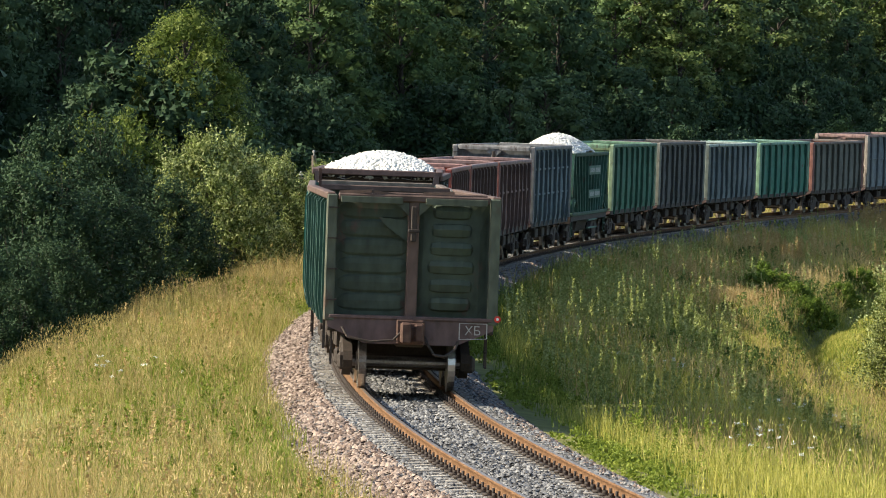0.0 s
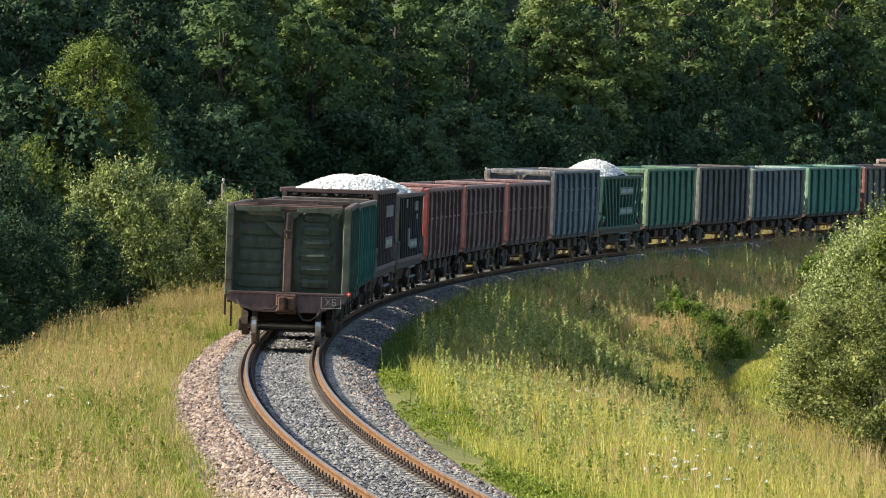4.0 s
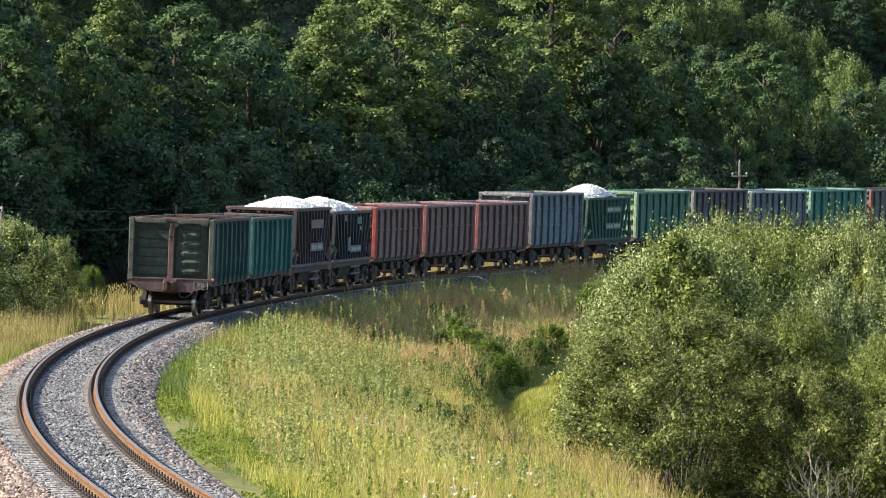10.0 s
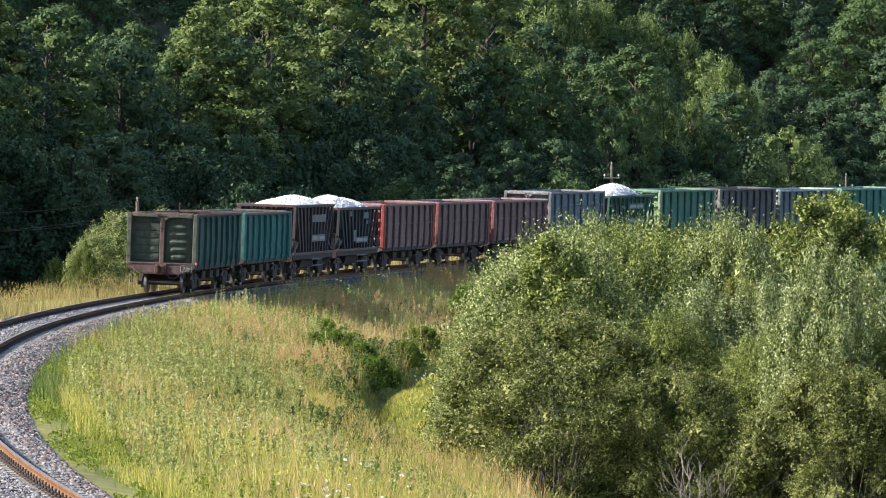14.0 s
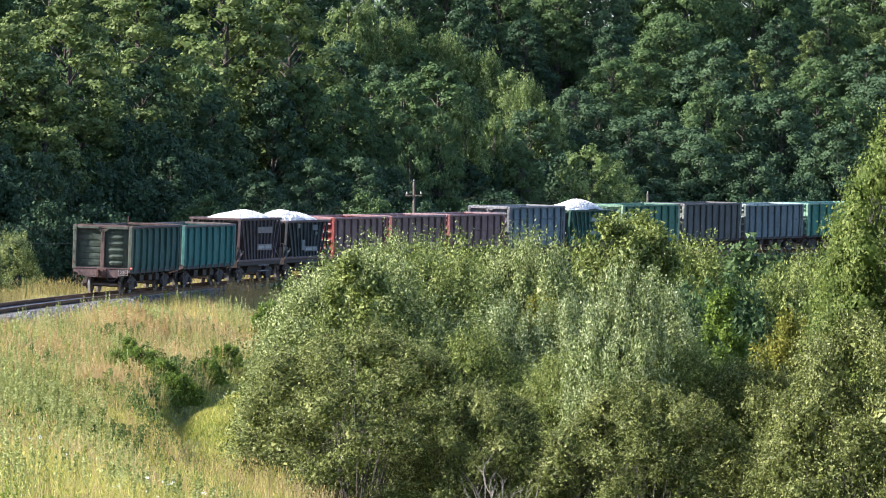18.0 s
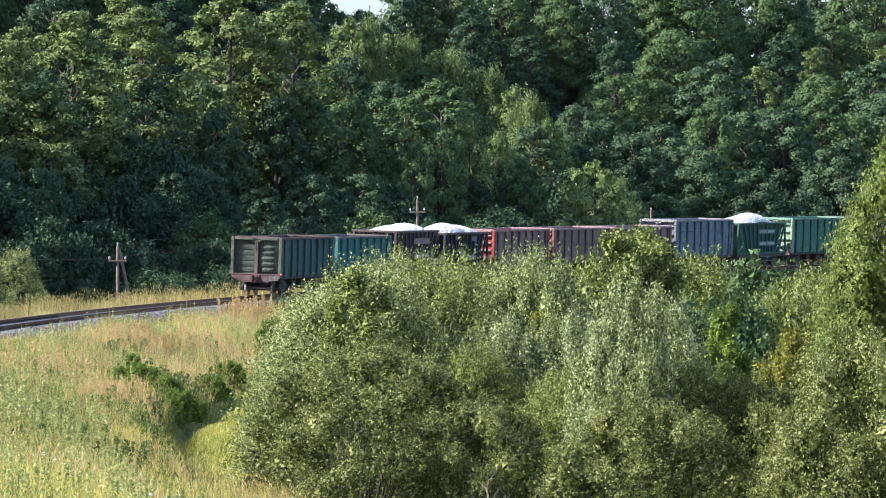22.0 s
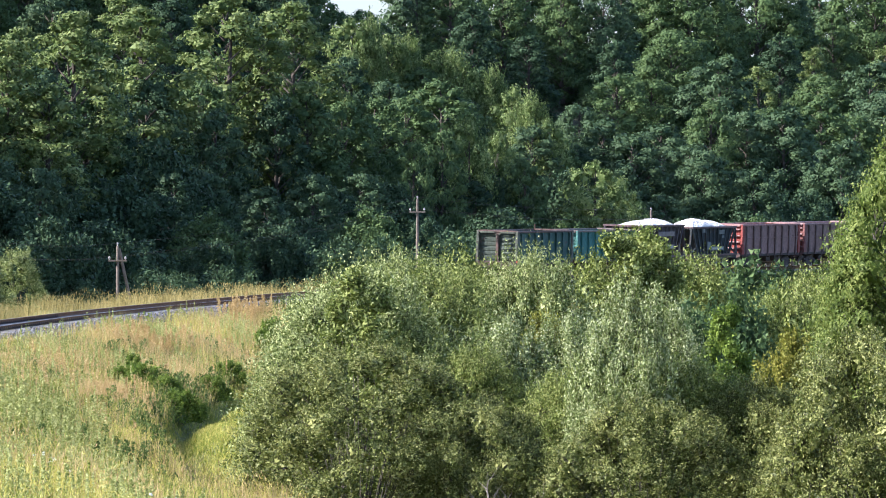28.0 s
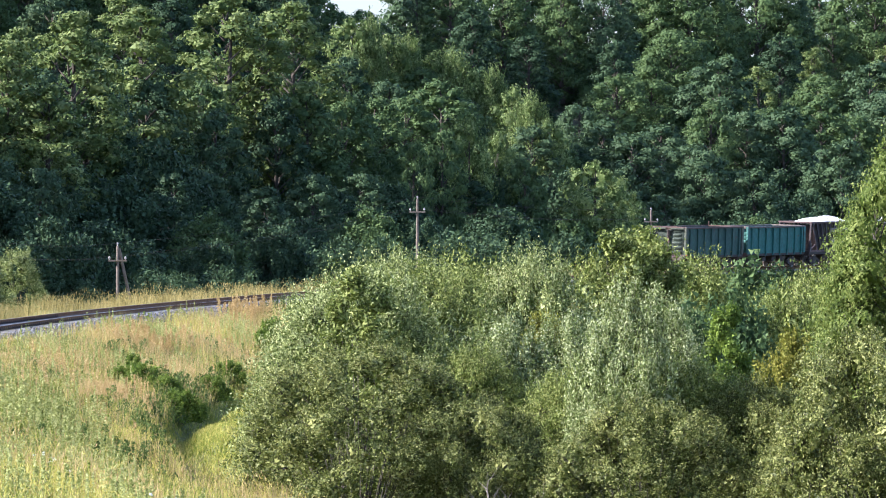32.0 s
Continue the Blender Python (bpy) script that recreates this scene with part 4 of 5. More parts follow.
PROTO = {
    "tree_dark": (tree("broadleaf_tree", "dense dark green broadleaf tree on the wooded hillside", 12, 3.8, 0.04, 56, 1.05, 9500, 0.2, LEAF_DARK, 1), 12),
    "tree_deep": (tree("alder_tree", "tall tree with the shade of the wood put into its leaves", 12, 3.2, 0.04, 54, 0.92, 9500, 0.19, LEAF_SHADED, 2, 1.6), 12),
    "tree_mid": (tree("broadleaf_tree", "leafy green tree on the wooded hillside", 12, 3.5, 0.04, 56, 0.95, 10000, 0.19, LEAF_MID, 3, 2.2), 12),
    "tree_round": (tree("broadleaf_tree", "broad round-crowned green tree", 12, 4.5, 0.06, 64, 1.1, 12000, 0.2, LEAF_MID, 4, 3.0), 12),
    "tree_light": (tree("birch_tree", "light green sunlit birch tree", 12, 2.9, 0.06, 54, 0.75, 9000, 0.17, LEAF_BIRCH, 5, 1.8), 12),
    "conifer": (tree("spruce_tree", "dark pointed spruce on the ridge", 12, 2.6, 0.03, 36, 0.85, 5000, 0.2, LEAF_DARK, 6, 0.8, 0.5), 12),
    "wood_tree": (tree("broadleaf_tree", "tall dark tree added out of view to shade the wood", 12, 3.6, 0.05, 20, 1.5, 1200, 0.5, LEAF_DARK, 8), 12),
    "near_tree": (tree("birch_tree", "tall leafy birch with hanging green sprays", 12, 3.4, 0.02, 74, 0.78, 42000, 0.088, LEAF_EDGE, 7, 2.6, 0.72, 0.35), 12),
    "willow": (bush("willow_shrub", "dense grey-green willow shrub in the valley", "shrub", 6, 3.5, 72, 0.8, 66, 21, 0.064, LEAF_LIGHT, 11, 1.0, 2.4, -0.02), 6),
    "willow_mid": (bush("willow_shrub", "dense dull green willow shrub in the valley", "shrub", 6, 3.3, 70, 0.8, 66, 21, 0.064, LEAF_WILLOW, 12, 0.8, 2.4, -0.02), 6),
    "willow_front": (bush("willow_shrub", "dense dark olive willow shrub with glinting leaves", "shrub", 6, 3.9, 100, 0.8, 60, 19, 0.062, LEAF_OLIVE, 26, 0.15, 3.4, -0.05), 6),
    "silver": (bush("silver_willow", "silvery green willow shrub with upright shoots", "shrub", 6, 2.4, 56, 0.55, 40, 28, 0.068, LEAF_SILVER, 13, 2.0, 1.9, -0.02), 6),
    "sapling": (bush("birch_sapling", "slender light green sapling", "shrub", 6, 1.15, 26, 0.45, 45, 16, 0.075, LEAF_WILLOW, 14, 0.9, 1.5), 6),
    "thicket": (bush("hazel_shrub", "shrub at the edge of the wood, shade put into its dark leaves", "shrub", 6, 3.0, 34, 0.8, 30, 9, 0.18, LEAF_SHADED, 15, 0.8, 1.8, 0.08, 0.4), 6),
    "thicket_mid": (bush("hazel_shrub", "leafy green shrub at the edge of the wood", "shrub", 6, 2.9, 36, 0.75, 30, 9, 0.17, LEAF_MID, 16, 0.8, 1.6, 0.08, 0.4), 6),
    "thicket_low": (bush("hazel_shrub", "low dark shrub behind the grassy shoulder", "shrub", 3, 1.9, 14, 0.7, 30, 8, 0.15, LEAF_DARK, 23, 0.8, 1.8, 0.08, 0.4), 3),
    "silver_far": (bush("silver_willow", "pale willow rising among darker trees", "shrub", 12, 4.6, 34, 1.5, 44, 12, 0.19, LEAF_PALE, 17, 1.0, 1.6, 0.05, 0.36), 12),
    "pale_tree": (tree("willow_tree", "pale green willow tree rising among darker trees", 12, 4.0, 0.05, 36, 1.25, 9000, 0.19, LEAF_PALE, 24, 2.2, 0.9), 12),
    "bright_sapling": (bush("ash_sapling", "lone bright green sapling among dark shrubs", "shrub", 6, 1.2, 22, 0.45, 40, 14, 0.09, LEAF_BRIGHT, 25, 0.8, 1.5, 0.08, 0.4), 6),
    "yellow": (bush("yellowing_shrub", "yellow-green leafy shrub in the valley", "shrub", 6, 2.3, 28, 0.75, 60, 14, 0.085, LEAF_YELLOW, 18, 0.6, 1.8, 0.08, 0.4), 6),
    "fresh": (bush("young_maple", "bright green young maple plant", "shrub", 2, 0.7, 9, 0.3, 16, 9, 0.13, LEAF_BRIGHT, 19, 0.6, 1.6, 0.08, 0.45), 2),
    "bramble": (bush("bramble_bush", "low green bramble bush on the bank", "shrub", 2, 1.7, 26, 0.42, 30, 14, 0.085, LEAF_BRIGHT, 20, 0.5, 2.0, 0.03, 0.45), 2),
    "willow_back": (bush("willow_shrub", "dull green willow shrub behind the others in the valley", "shrub", 6, 3.2, 48, 0.8, 40, 14, 0.095, LEAF_WILLOW, 22, 0.7), 6),
    "edge_light": (bush("willow_shrub", "pale grey-green willow at the edge of the wood", "shrub", 6, 3.0, 44, 0.75, 42, 14, 0.11, LEAF_LIGHT, 27, 0.7, 2.2, 0.03), 6),
    "edge_dark": (bush("hazel_shrub", "dense hazel shrub whose dark leaf colour carries the shade of the wood", "shrub", 6, 3.0, 44, 0.75, 42, 14, 0.1, LEAF_SHADED, 29, 0.9, 2.2, 0.0, 0.36), 6),
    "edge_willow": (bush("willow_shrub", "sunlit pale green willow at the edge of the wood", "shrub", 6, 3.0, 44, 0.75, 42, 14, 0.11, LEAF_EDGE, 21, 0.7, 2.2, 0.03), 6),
}
USED = set()


def plant(key, x, y, height, wide=1.0, turn=0.0):
    ob, h = PROTO[key]
    k = height / h
    m = Matrix.Translation((x, y, ground_z(x, y))) @ Matrix.Rotation(turn, 4, "Z") @ Matrix.Diagonal((k * wide, k * wide, k, 1))
    if key in USED:
        return copy_thing(ob, m @ Matrix.Diagonal([1 / q for q in ob.scale]).to_4x4())
    USED.add(key)
    ob.matrix_basis = m
    return ob


def plant_seen(key, bearing, distance, rise, wide=1.0, turn=0.0):
    """By bearing and rise of its top over the camera's hill, in milliradians."""
    x, y = distance * math.sin(bearing / 1000), distance * math.cos(bearing / 1000)
    top = EYE[2] + distance * rise / 1000
    return plant(key, x, y, max(top - ground_z(x, y), 0.6), wide, turn)


# the willow thicket in the valley, the sunlit trees and the single plants on the banks
for row in (("willow", -15, 140, -9, 1.05, 0.3), ("willow", -23, 147, -13, 0.8, 1.9), ("willow_mid", -2, 146, -8, 0.9, 2.2), ("willow_mid", 47, 132, -27, 1.15, 0.7), ("willow_front", 64, 132, -30, 1.0, 2.6), ("willow_front", -17.5, 130, -22.5, 1.2, 0.8), ("willow_front", 7, 129, -34, 1.0, 1.5), ("willow_front", 42, 127, -34, 1.1, 3.1),
            ("willow_front", 83, 126, -33, 1.0, 3.3), ("silver", 13, 138, -21.5, 1.1, 0.9), ("silver", 38, 131, -14.5, 0.75, 0.2), ("silver", 45, 140, -17.5, 0.9, 2.0), ("silver", 26, 145, -20, 0.9, 1.2), ("willow_mid", 5, 136, -24, 0.9, 0.5),
            ("willow_mid", 27, 134, -29, 0.9, 5.5)):
    plant_seen(*row)
for row in (("willow", -9, 163, -5.8, 0.8, 4.1), ("willow_back", 6, 168, -6, 0.8, 5.0), ("willow", 19, 166, -5.5, 0.75, 0.4), ("willow_back", 28, 172, -6.5, 0.8, 1.4), ("sapling", 37, 172, 0.6, 1.2, 0.0), ("sapling", 40.5, 174, 1.4, 1.2, 2.0), ("sapling", 43.5, 173, -1.0, 1.1, 4.0),
            ("willow_back", 52, 186, -6, 0.9, 2.8), ("thicket_mid", 64, 190, -8, 1.0, 0.1), ("willow_back", 75, 186, -9, 0.9, 0.5), ("yellow", 73, 136, -20.5, 0.75, 0.6), ("yellow", 21, 158, -17, 0.6, 1.6), ("sapling", -17, 136, -7, 1.2, 1.0),
            ("bright_sapling", 58, 150, -14.5, 0.9, 0.0), ("thicket_mid", 60, 158, -15, 0.8, 3.0), ("thicket_mid", 52, 152, -17, 0.7, 1.0), ("willow_back", 69, 160, -13, 0.8, 1.9)):
    plant_seen(*row)
for row in (("near_tree", 99, 128, 26, 0.8, 0.0), ("near_tree", 108, 138, 18, 0.9, 2.0), ("near_tree", 89.5, 132, 12, 0.72, 4.0), ("near_tree", 85, 129, -2, 0.7, 1.0), ("willow_front", 93, 124, -18, 0.9, 1.0)):
    plant_seen(*row)
for row in (("fresh", -35.5, 236, -18, 1.0, 0.0), ("fresh", -37, 234, -20.5, 1.1, 2.0), ("fresh", -69, 150, -40, 0.8, 1.0), ("bramble", -63, 184, -27.5, 1.25, 0.4), ("bramble", -58.5, 180, -30, 1.3, 2.2), ("bramble", -66.5, 186, -28.5, 1.0, 4.0), ("bramble", -54.5, 178, -33, 1.1, 5.2),
            ("bramble", -71, 162, -39.5, 1.2, 3.0), ("fresh", -71, 128, -58, 0.8, 2.0), ("fresh", -78, 120, -63, 0.9, 3.0), ("bramble", -48, 196, -30, 1.0, 1.0), ("fresh", -64, 190, -25.5, 0.9, 2.0), ("bramble", -44, 210, -27, 1.0, 0.2)):
    plant_seen(*row)

# leaf tones put sun and shade into these shrubs: edge_light paler, edge_dark darker
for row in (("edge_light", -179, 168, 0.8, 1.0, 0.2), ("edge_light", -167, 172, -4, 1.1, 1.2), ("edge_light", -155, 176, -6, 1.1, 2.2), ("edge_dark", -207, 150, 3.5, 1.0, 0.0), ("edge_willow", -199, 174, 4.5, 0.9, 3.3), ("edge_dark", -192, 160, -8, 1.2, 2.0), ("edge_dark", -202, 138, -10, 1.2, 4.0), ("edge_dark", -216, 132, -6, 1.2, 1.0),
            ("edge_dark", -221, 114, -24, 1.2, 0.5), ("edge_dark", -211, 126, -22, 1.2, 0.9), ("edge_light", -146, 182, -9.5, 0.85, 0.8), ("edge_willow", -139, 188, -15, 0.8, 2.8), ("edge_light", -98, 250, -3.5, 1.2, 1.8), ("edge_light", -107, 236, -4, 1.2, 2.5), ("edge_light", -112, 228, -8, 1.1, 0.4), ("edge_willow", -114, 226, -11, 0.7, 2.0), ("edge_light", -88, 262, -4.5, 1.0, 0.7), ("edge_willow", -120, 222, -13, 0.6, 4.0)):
    plant_seen(*row)

# the wood behind the track: rows of shrubs, then trees up the hillside
def crest(b):
    """How high the spur of the wood rises over the camera, by bearing."""
    return float(np.interp(b, (-0.029, -0.02, 0.022, 0.05), (0.042, 0.042, 0.021, 0.008)))


rng = random.Random(7)
for u, step, keys, low, high in ((-12.0, 5.2, ("thicket_low", "thicket_low", "thicket_low"), 2.4, 4.0), (-17, 6.0, ("thicket", "thicket", "thicket_mid", "thicket"), 6.0, 8.0),
                                 (-25, 5.4, ("tree_dark", "thicket", "tree_deep"), 8.5, 11.0), (-34, 5.6, ("tree_dark", "tree_deep", "tree_dark", "tree_mid"), 12, 15),
                                 (-44, 8.5, ("tree_dark", "tree_deep", "tree_mid"), 10, 13), (-56, 9.5, ("tree_mid", "tree_dark", "tree_deep"), 10, 13.5),
                                 (-70, 9.0, ("tree_round", "tree_dark", "tree_mid", "conifer"), 11, 14)):
    s = 20.0
    while s < 560:
        s += step * rng.uniform(0.75, 1.25)
        x, y, _ = (float(q) for q in along(s, u + rng.uniform(-2, 2), 0.0, True))
        b = math.atan2(x, y)
        if -30 < u < -13 and s < 125 or u < -60 and s < 300 and b > -0.035:
            continue
        if u > -30 and any(abs(b - q) < w and math.hypot(x, y) < r for q, r, w in ((-0.0671, 292, 0.011), (-0.0053, 335, 0.011), (-0.115, 285, 0.04))):
            continue
        far = math.hypot(x, y)
        if not -0.245 < b < 0.107 or far < 105:
            continue
        h = rng.uniform(low, high)
        if -0.029 < b < (0.05 if u > -50 else -0.007):
            h = max(min(h, EYE[2] + crest(b) * far - ground_z(x, y)), 5.0)
        key = rng.choice(keys)
        if u < -30:
            # shade in the leaf colour: darkest trees for the near wood, lighter beyond
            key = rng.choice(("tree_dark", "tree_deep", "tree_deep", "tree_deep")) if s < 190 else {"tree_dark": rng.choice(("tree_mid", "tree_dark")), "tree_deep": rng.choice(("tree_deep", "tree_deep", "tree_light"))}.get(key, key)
        plant(key, x, y, h, rng.uniform(0.9, 1.2), rng.uniform(0, 6.28))
# trees on the crest of the wooded hill, added largely to shade the wood below
for u in (-84, -98):
    s = 10.0
    while s < 420:
        s += 8.5 * rng.uniform(0.75, 1.25)
        x, y, _ = (float(q) for q in along(s, u + rng.uniform(-3, 3), 0.0, True))
        far, b = math.hypot(x, y), math.atan2(x, y)
        h = rng.uniform(16, 20) if b < -0.035 else rng.uniform(12, 15)
        if -0.029 < b < -0.007:
            h = min(h, EYE[2] + 0.04 * far - ground_z(x, y))
        if h > 5:
            plant(rng.choice(("tree_dark", "tree_deep", "tree_mid")), x, y, h, 1.15, rng.uniform(0, 6.28))
# unseen trees added to the side, up the valley's flank, to shade the wood
for u, step, low, high in ((-16, 4.0, 6.5, 7.5), (-23, 4.0, 9, 10.5), (-31, 5.0, 12, 13.5), (-40, 5.0, 14, 16), (-48, 5.0, 15, 17), (-57, 5.0, 15, 18), (-68, 6.0, 15, 18)):
    s = -10.0
    while s < 200:
        s += step * rng.uniform(0.8, 1.2)
        x, y, _ = (float(q) for q in along(s, u + rng.uniform(-1.5, 1.5), 0.0, True))
        if -0.5 < math.atan2(x, y) < -0.237:
            plant("wood_tree", x, y, rng.uniform(low, high) + (1.0 if s > 50 and u > -27 else 0), 1.15, rng.uniform(0, 6.28))
def behind(bearing, off):
    """How far off the wood's depth of off metres beyond the track lies on a bearing."""
    d = np.arange(120.0, 760.0)
    u = beside(d * math.sin(bearing / 1000), d * math.cos(bearing / 1000))[1]
    return float(d[np.argmax(u < -off)])


# the trees along the ridge, with one gap towards the sky
for i in range(36):
    bearing = -88 + 5.5 * i + rng.uniform(-1.5, 1.5)
    d = max(behind(bearing, 72), 450) + rng.uniform(-8, 20)
    rise = rng.uniform(42, 47) if -25 < bearing < -9 else rng.uniform(51, 56)
    g = ground_z(d * math.sin(bearing / 1000), d * math.cos(bearing / 1000))
    top = EYE[2] + d * rise / 1000
    plant_seen(rng.choice(("tree_dark", "tree_mid", "tree_round", "conifer")), bearing, d, (min(top, g + (17 if bearing < 50 else 22)) - EYE[2]) / d * 1000, 1.0, rng.uniform(0, 6))


# single trees that stand out: a sunlit birch, the pale young trees up the slope, pale willows and round crowns
for row in (("near_tree", -183.5, 222, 28, 1.0, 0.0),):
    plant_seen(*row)
for bearing, off, rise in ((-90, 31, 40), (-82, 28, 31), (-77, 33, 46), (-62, 36, 47), (-45, 37, 50), (-37, 36, 44), (-31, 38, 48), (-134, 34, 42), (-150, 36, 44)):
    plant_seen("tree_light", bearing, behind(bearing, off), rise, 1.2, bearing)
for i, (bearing, off, rise, wide) in enumerate(((-19, 50, 41, 0.5), (-15.5, 49, 39.5, 0.45), (-11, 48, 37.5, 0.5), (-7, 47, 36, 0.5), (-2.5, 46, 34, 0.45), (2, 44, 33, 0.5), (6, 43, 31.5, 0.5), (10, 41, 29.5, 0.5), (14, 38, 27, 0.5), (18.5, 35, 24, 0.5), (22, 32, 20, 0.5))):
    plant_seen("silver_far" if i % 2 else "pale_tree", bearing, behind(bearing, off), rise + 3.5, wide * (1.2 if i % 2 else 1.5), 1.3 * i)
for bearing, off, rise, wide in ((0, 25, 22.5, 0.55), (5, 26, 25, 0.5), (11, 25, 22, 0.55), (17, 22, 16, 0.6), (-6, 24, 20, 0.5), (31, 18, 15.5, 0.75), (36, 18, 12, 0.7), (41, 18, 7, 0.6)):
    plant_seen("pale_tree" if bearing in (5, 11, 31, 36) else "tree_mid", bearing, behind(bearing, off), rise - 0.5, wide * 1.25, bearing)
for bearing, off, rise, wide in ((57, 40, 37, 1.0), (33, 34, 24, 1.1), (39, 30, 21, 1.1), (45, 33, 23, 1.1), (51, 28, 19, 1.1), (36, 48, 33, 1.0), (43, 46, 32, 1.0), (28, 40, 27, 0.9), (47, 55, 42, 1.0), (78, 45, 33, 1.0), (70, 30, 26, 1.0), (88, 40, 36, 1.0), (54, 24, 18, 0.9), (64, 20, 14, 0.9), (82, 22, 20, 0.9)):
    plant_seen("tree_round" if off > 44 else "tree_dark", bearing, behind(bearing, off), rise, wide * 1.1, bearing)
for key, (ob, _) in PROTO.items():
    if key not in USED:
        for o in (*ob.children_recursive, ob):
            bpy.data.objects.remove(o)


# ---- grass ----
def blades(name, label, mat, n, s0, s1, u0, u1, h0, h1, width, seed, patch=None, lean=0.25):
    """Thin bent blades over a stretch beside the track, thinned to patches."""
    rng = np.random.default_rng(seed)
    s, u = rng.uniform(s0, s1, n), rng.uniform(u0, u1, n)
    if h1 > 0.3:
        clear = off_path(s, u)
        s, u = s[clear], u[clear]
        n = len(s)
    x, y, _ = along(s, u, 0.0, True)
    if patch is not None:
        k = np.sin(x * 0.55 + seed) * np.sin(y * 0.21 + 1.7 * seed) + 0.5 * np.sin(x * 1.7 + y * 0.5 + seed) + 0.35 * rng.normal(size=n)
        keep = k > patch
        x, y = x[keep], y[keep]
    n = len(x)
    z = ground(x, y) - 0.03
    h = rng.uniform(h0, h1, n) * (1 + 0.25 * np.sin(x * 0.8 + y * 0.3 + seed))
    a = rng.uniform(0, 2 * math.pi, n)
    dx, dy = np.cos(a) * width / 2, np.sin(a) * width / 2
    b = rng.uniform(0, 2 * math.pi, n)
    lx, ly = np.cos(b) * h * lean * rng.uniform(0, 1, n), np.sin(b) * h * lean * rng.uniform(0, 1, n)
    base = np.stack([x, y, z], 1)
    o = np.stack([dx, dy, np.zeros(n)], 1)
    mid = base + np.stack([lx * 0.35, ly * 0.35, h * 0.6], 1)
    tip = base + np.stack([lx, ly, h], 1)
    v = np.stack([base - o, base + o, mid + o * 0.8, mid - o * 0.8, tip + o * 0.2, tip - o * 0.2], 1).reshape(-1, 3)
    f = np.array([(0, 1, 2, 3), (3, 2, 4, 5)])
    f = (f[None] + 6 * np.arange(n)[:, None, None]).reshape(-1, 4)
    ob = mesh_part(name, mesh_of(name, v, f), mat)
    return tagged(ob, label, "grass", kind="stuff")


blades("golden_grass", "dry golden grass on the outer shoulder", GRASS_GOLD, 60000, -40, 75, -9.5, -2.3, 0.3, 0.62, 0.009, 1, -0.35, lean=0.6)
blades("green_grass", "fresh green grass on the outer shoulder", GRASS_GREEN, 52000, -40, 75, -9.5, -2.2, 0.15, 0.4, 0.012, 2, 0.0, lean=0.5)
blades("seed_grass", "pinkish tan seeding grass on the outer shoulder", GRASS_TAN, 26000, -35, 90, -9.5, -3, 0.35, 0.7, 0.01, 13, 0.15, lean=0.5)
blades("golden_grass", "dry golden grass along the far shoulder", GRASS_GOLD, 34000, 75, 330, -9.5, -2.4, 0.45, 0.85, 0.017, 3, -0.6, lean=0.4)
blades("lime_grass", "tall yellow-green grass on the inner bank", GRASS_LIME, 64000, -25, 75, 3.0, 14, 0.3, 0.75, 0.011, 4, -0.3, lean=0.6)
blades("lime_grass", "yellow-green grass on the shaded inner bank", GRASS_LIME, 22000, 75, 200, 2.3, 14, 0.35, 0.8, 0.014, 8, -0.1, lean=0.5)
blades("green_grass", "green grass on the inner bank", GRASS_GREEN, 56000, -25, 150, 2.6, 22, 0.2, 0.55, 0.014, 5, 0.0, lean=0.5)
blades("seed_grass", "reddish seeding grass on the inner bank", GRASS_TAN, 54000, -8, 260, 4, 15, 0.5, 0.9, 0.012, 6, -0.3, lean=0.5)
blades("short_grass", "short pale grass of a trodden path on the bank", GRASS_LIME, 44000, 46, 132, 11.2, 16.0, 0.08, 0.24, 0.018, 9, lean=0.9)
blades("short_grass", "short green grass of the trodden path", GRASS_GREEN, 40000, 46, 132, 11.2, 16.0, 0.08, 0.22, 0.018, 16, lean=0.9)
blades("rust_grass", "rust-brown dry tufts beside the path", GRASS_RUST, 3600, 57, 69, 14.3, 16.2, 0.4, 0.7, 0.014, 10, -0.4, lean=0.5)
blades("rust_grass", "orange-tan dry tuft on the bank", GRASS_TAN, 2600, 82, 89, 8.6, 10.0, 0.5, 0.9, 0.014, 11, -0.6, lean=0.4)
blades("green_grass", "green patches near the ballast of the outer shoulder", GRASS_GREEN, 30000, -40, 25, -6.5, -2.6, 0.2, 0.45, 0.014, 12, 0.1, lean=0.6)
blades("golden_grass", "dry golden grass on the inner bank", GRASS_GOLD, 40000, 70, 330, 2.4, 14, 0.4, 0.9, 0.016, 7, -0.5, lean=0.4)
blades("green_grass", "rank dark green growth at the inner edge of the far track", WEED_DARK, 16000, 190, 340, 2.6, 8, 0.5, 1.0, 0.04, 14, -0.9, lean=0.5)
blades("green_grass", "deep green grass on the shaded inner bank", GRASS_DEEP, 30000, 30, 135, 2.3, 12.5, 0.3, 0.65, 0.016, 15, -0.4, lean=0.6)


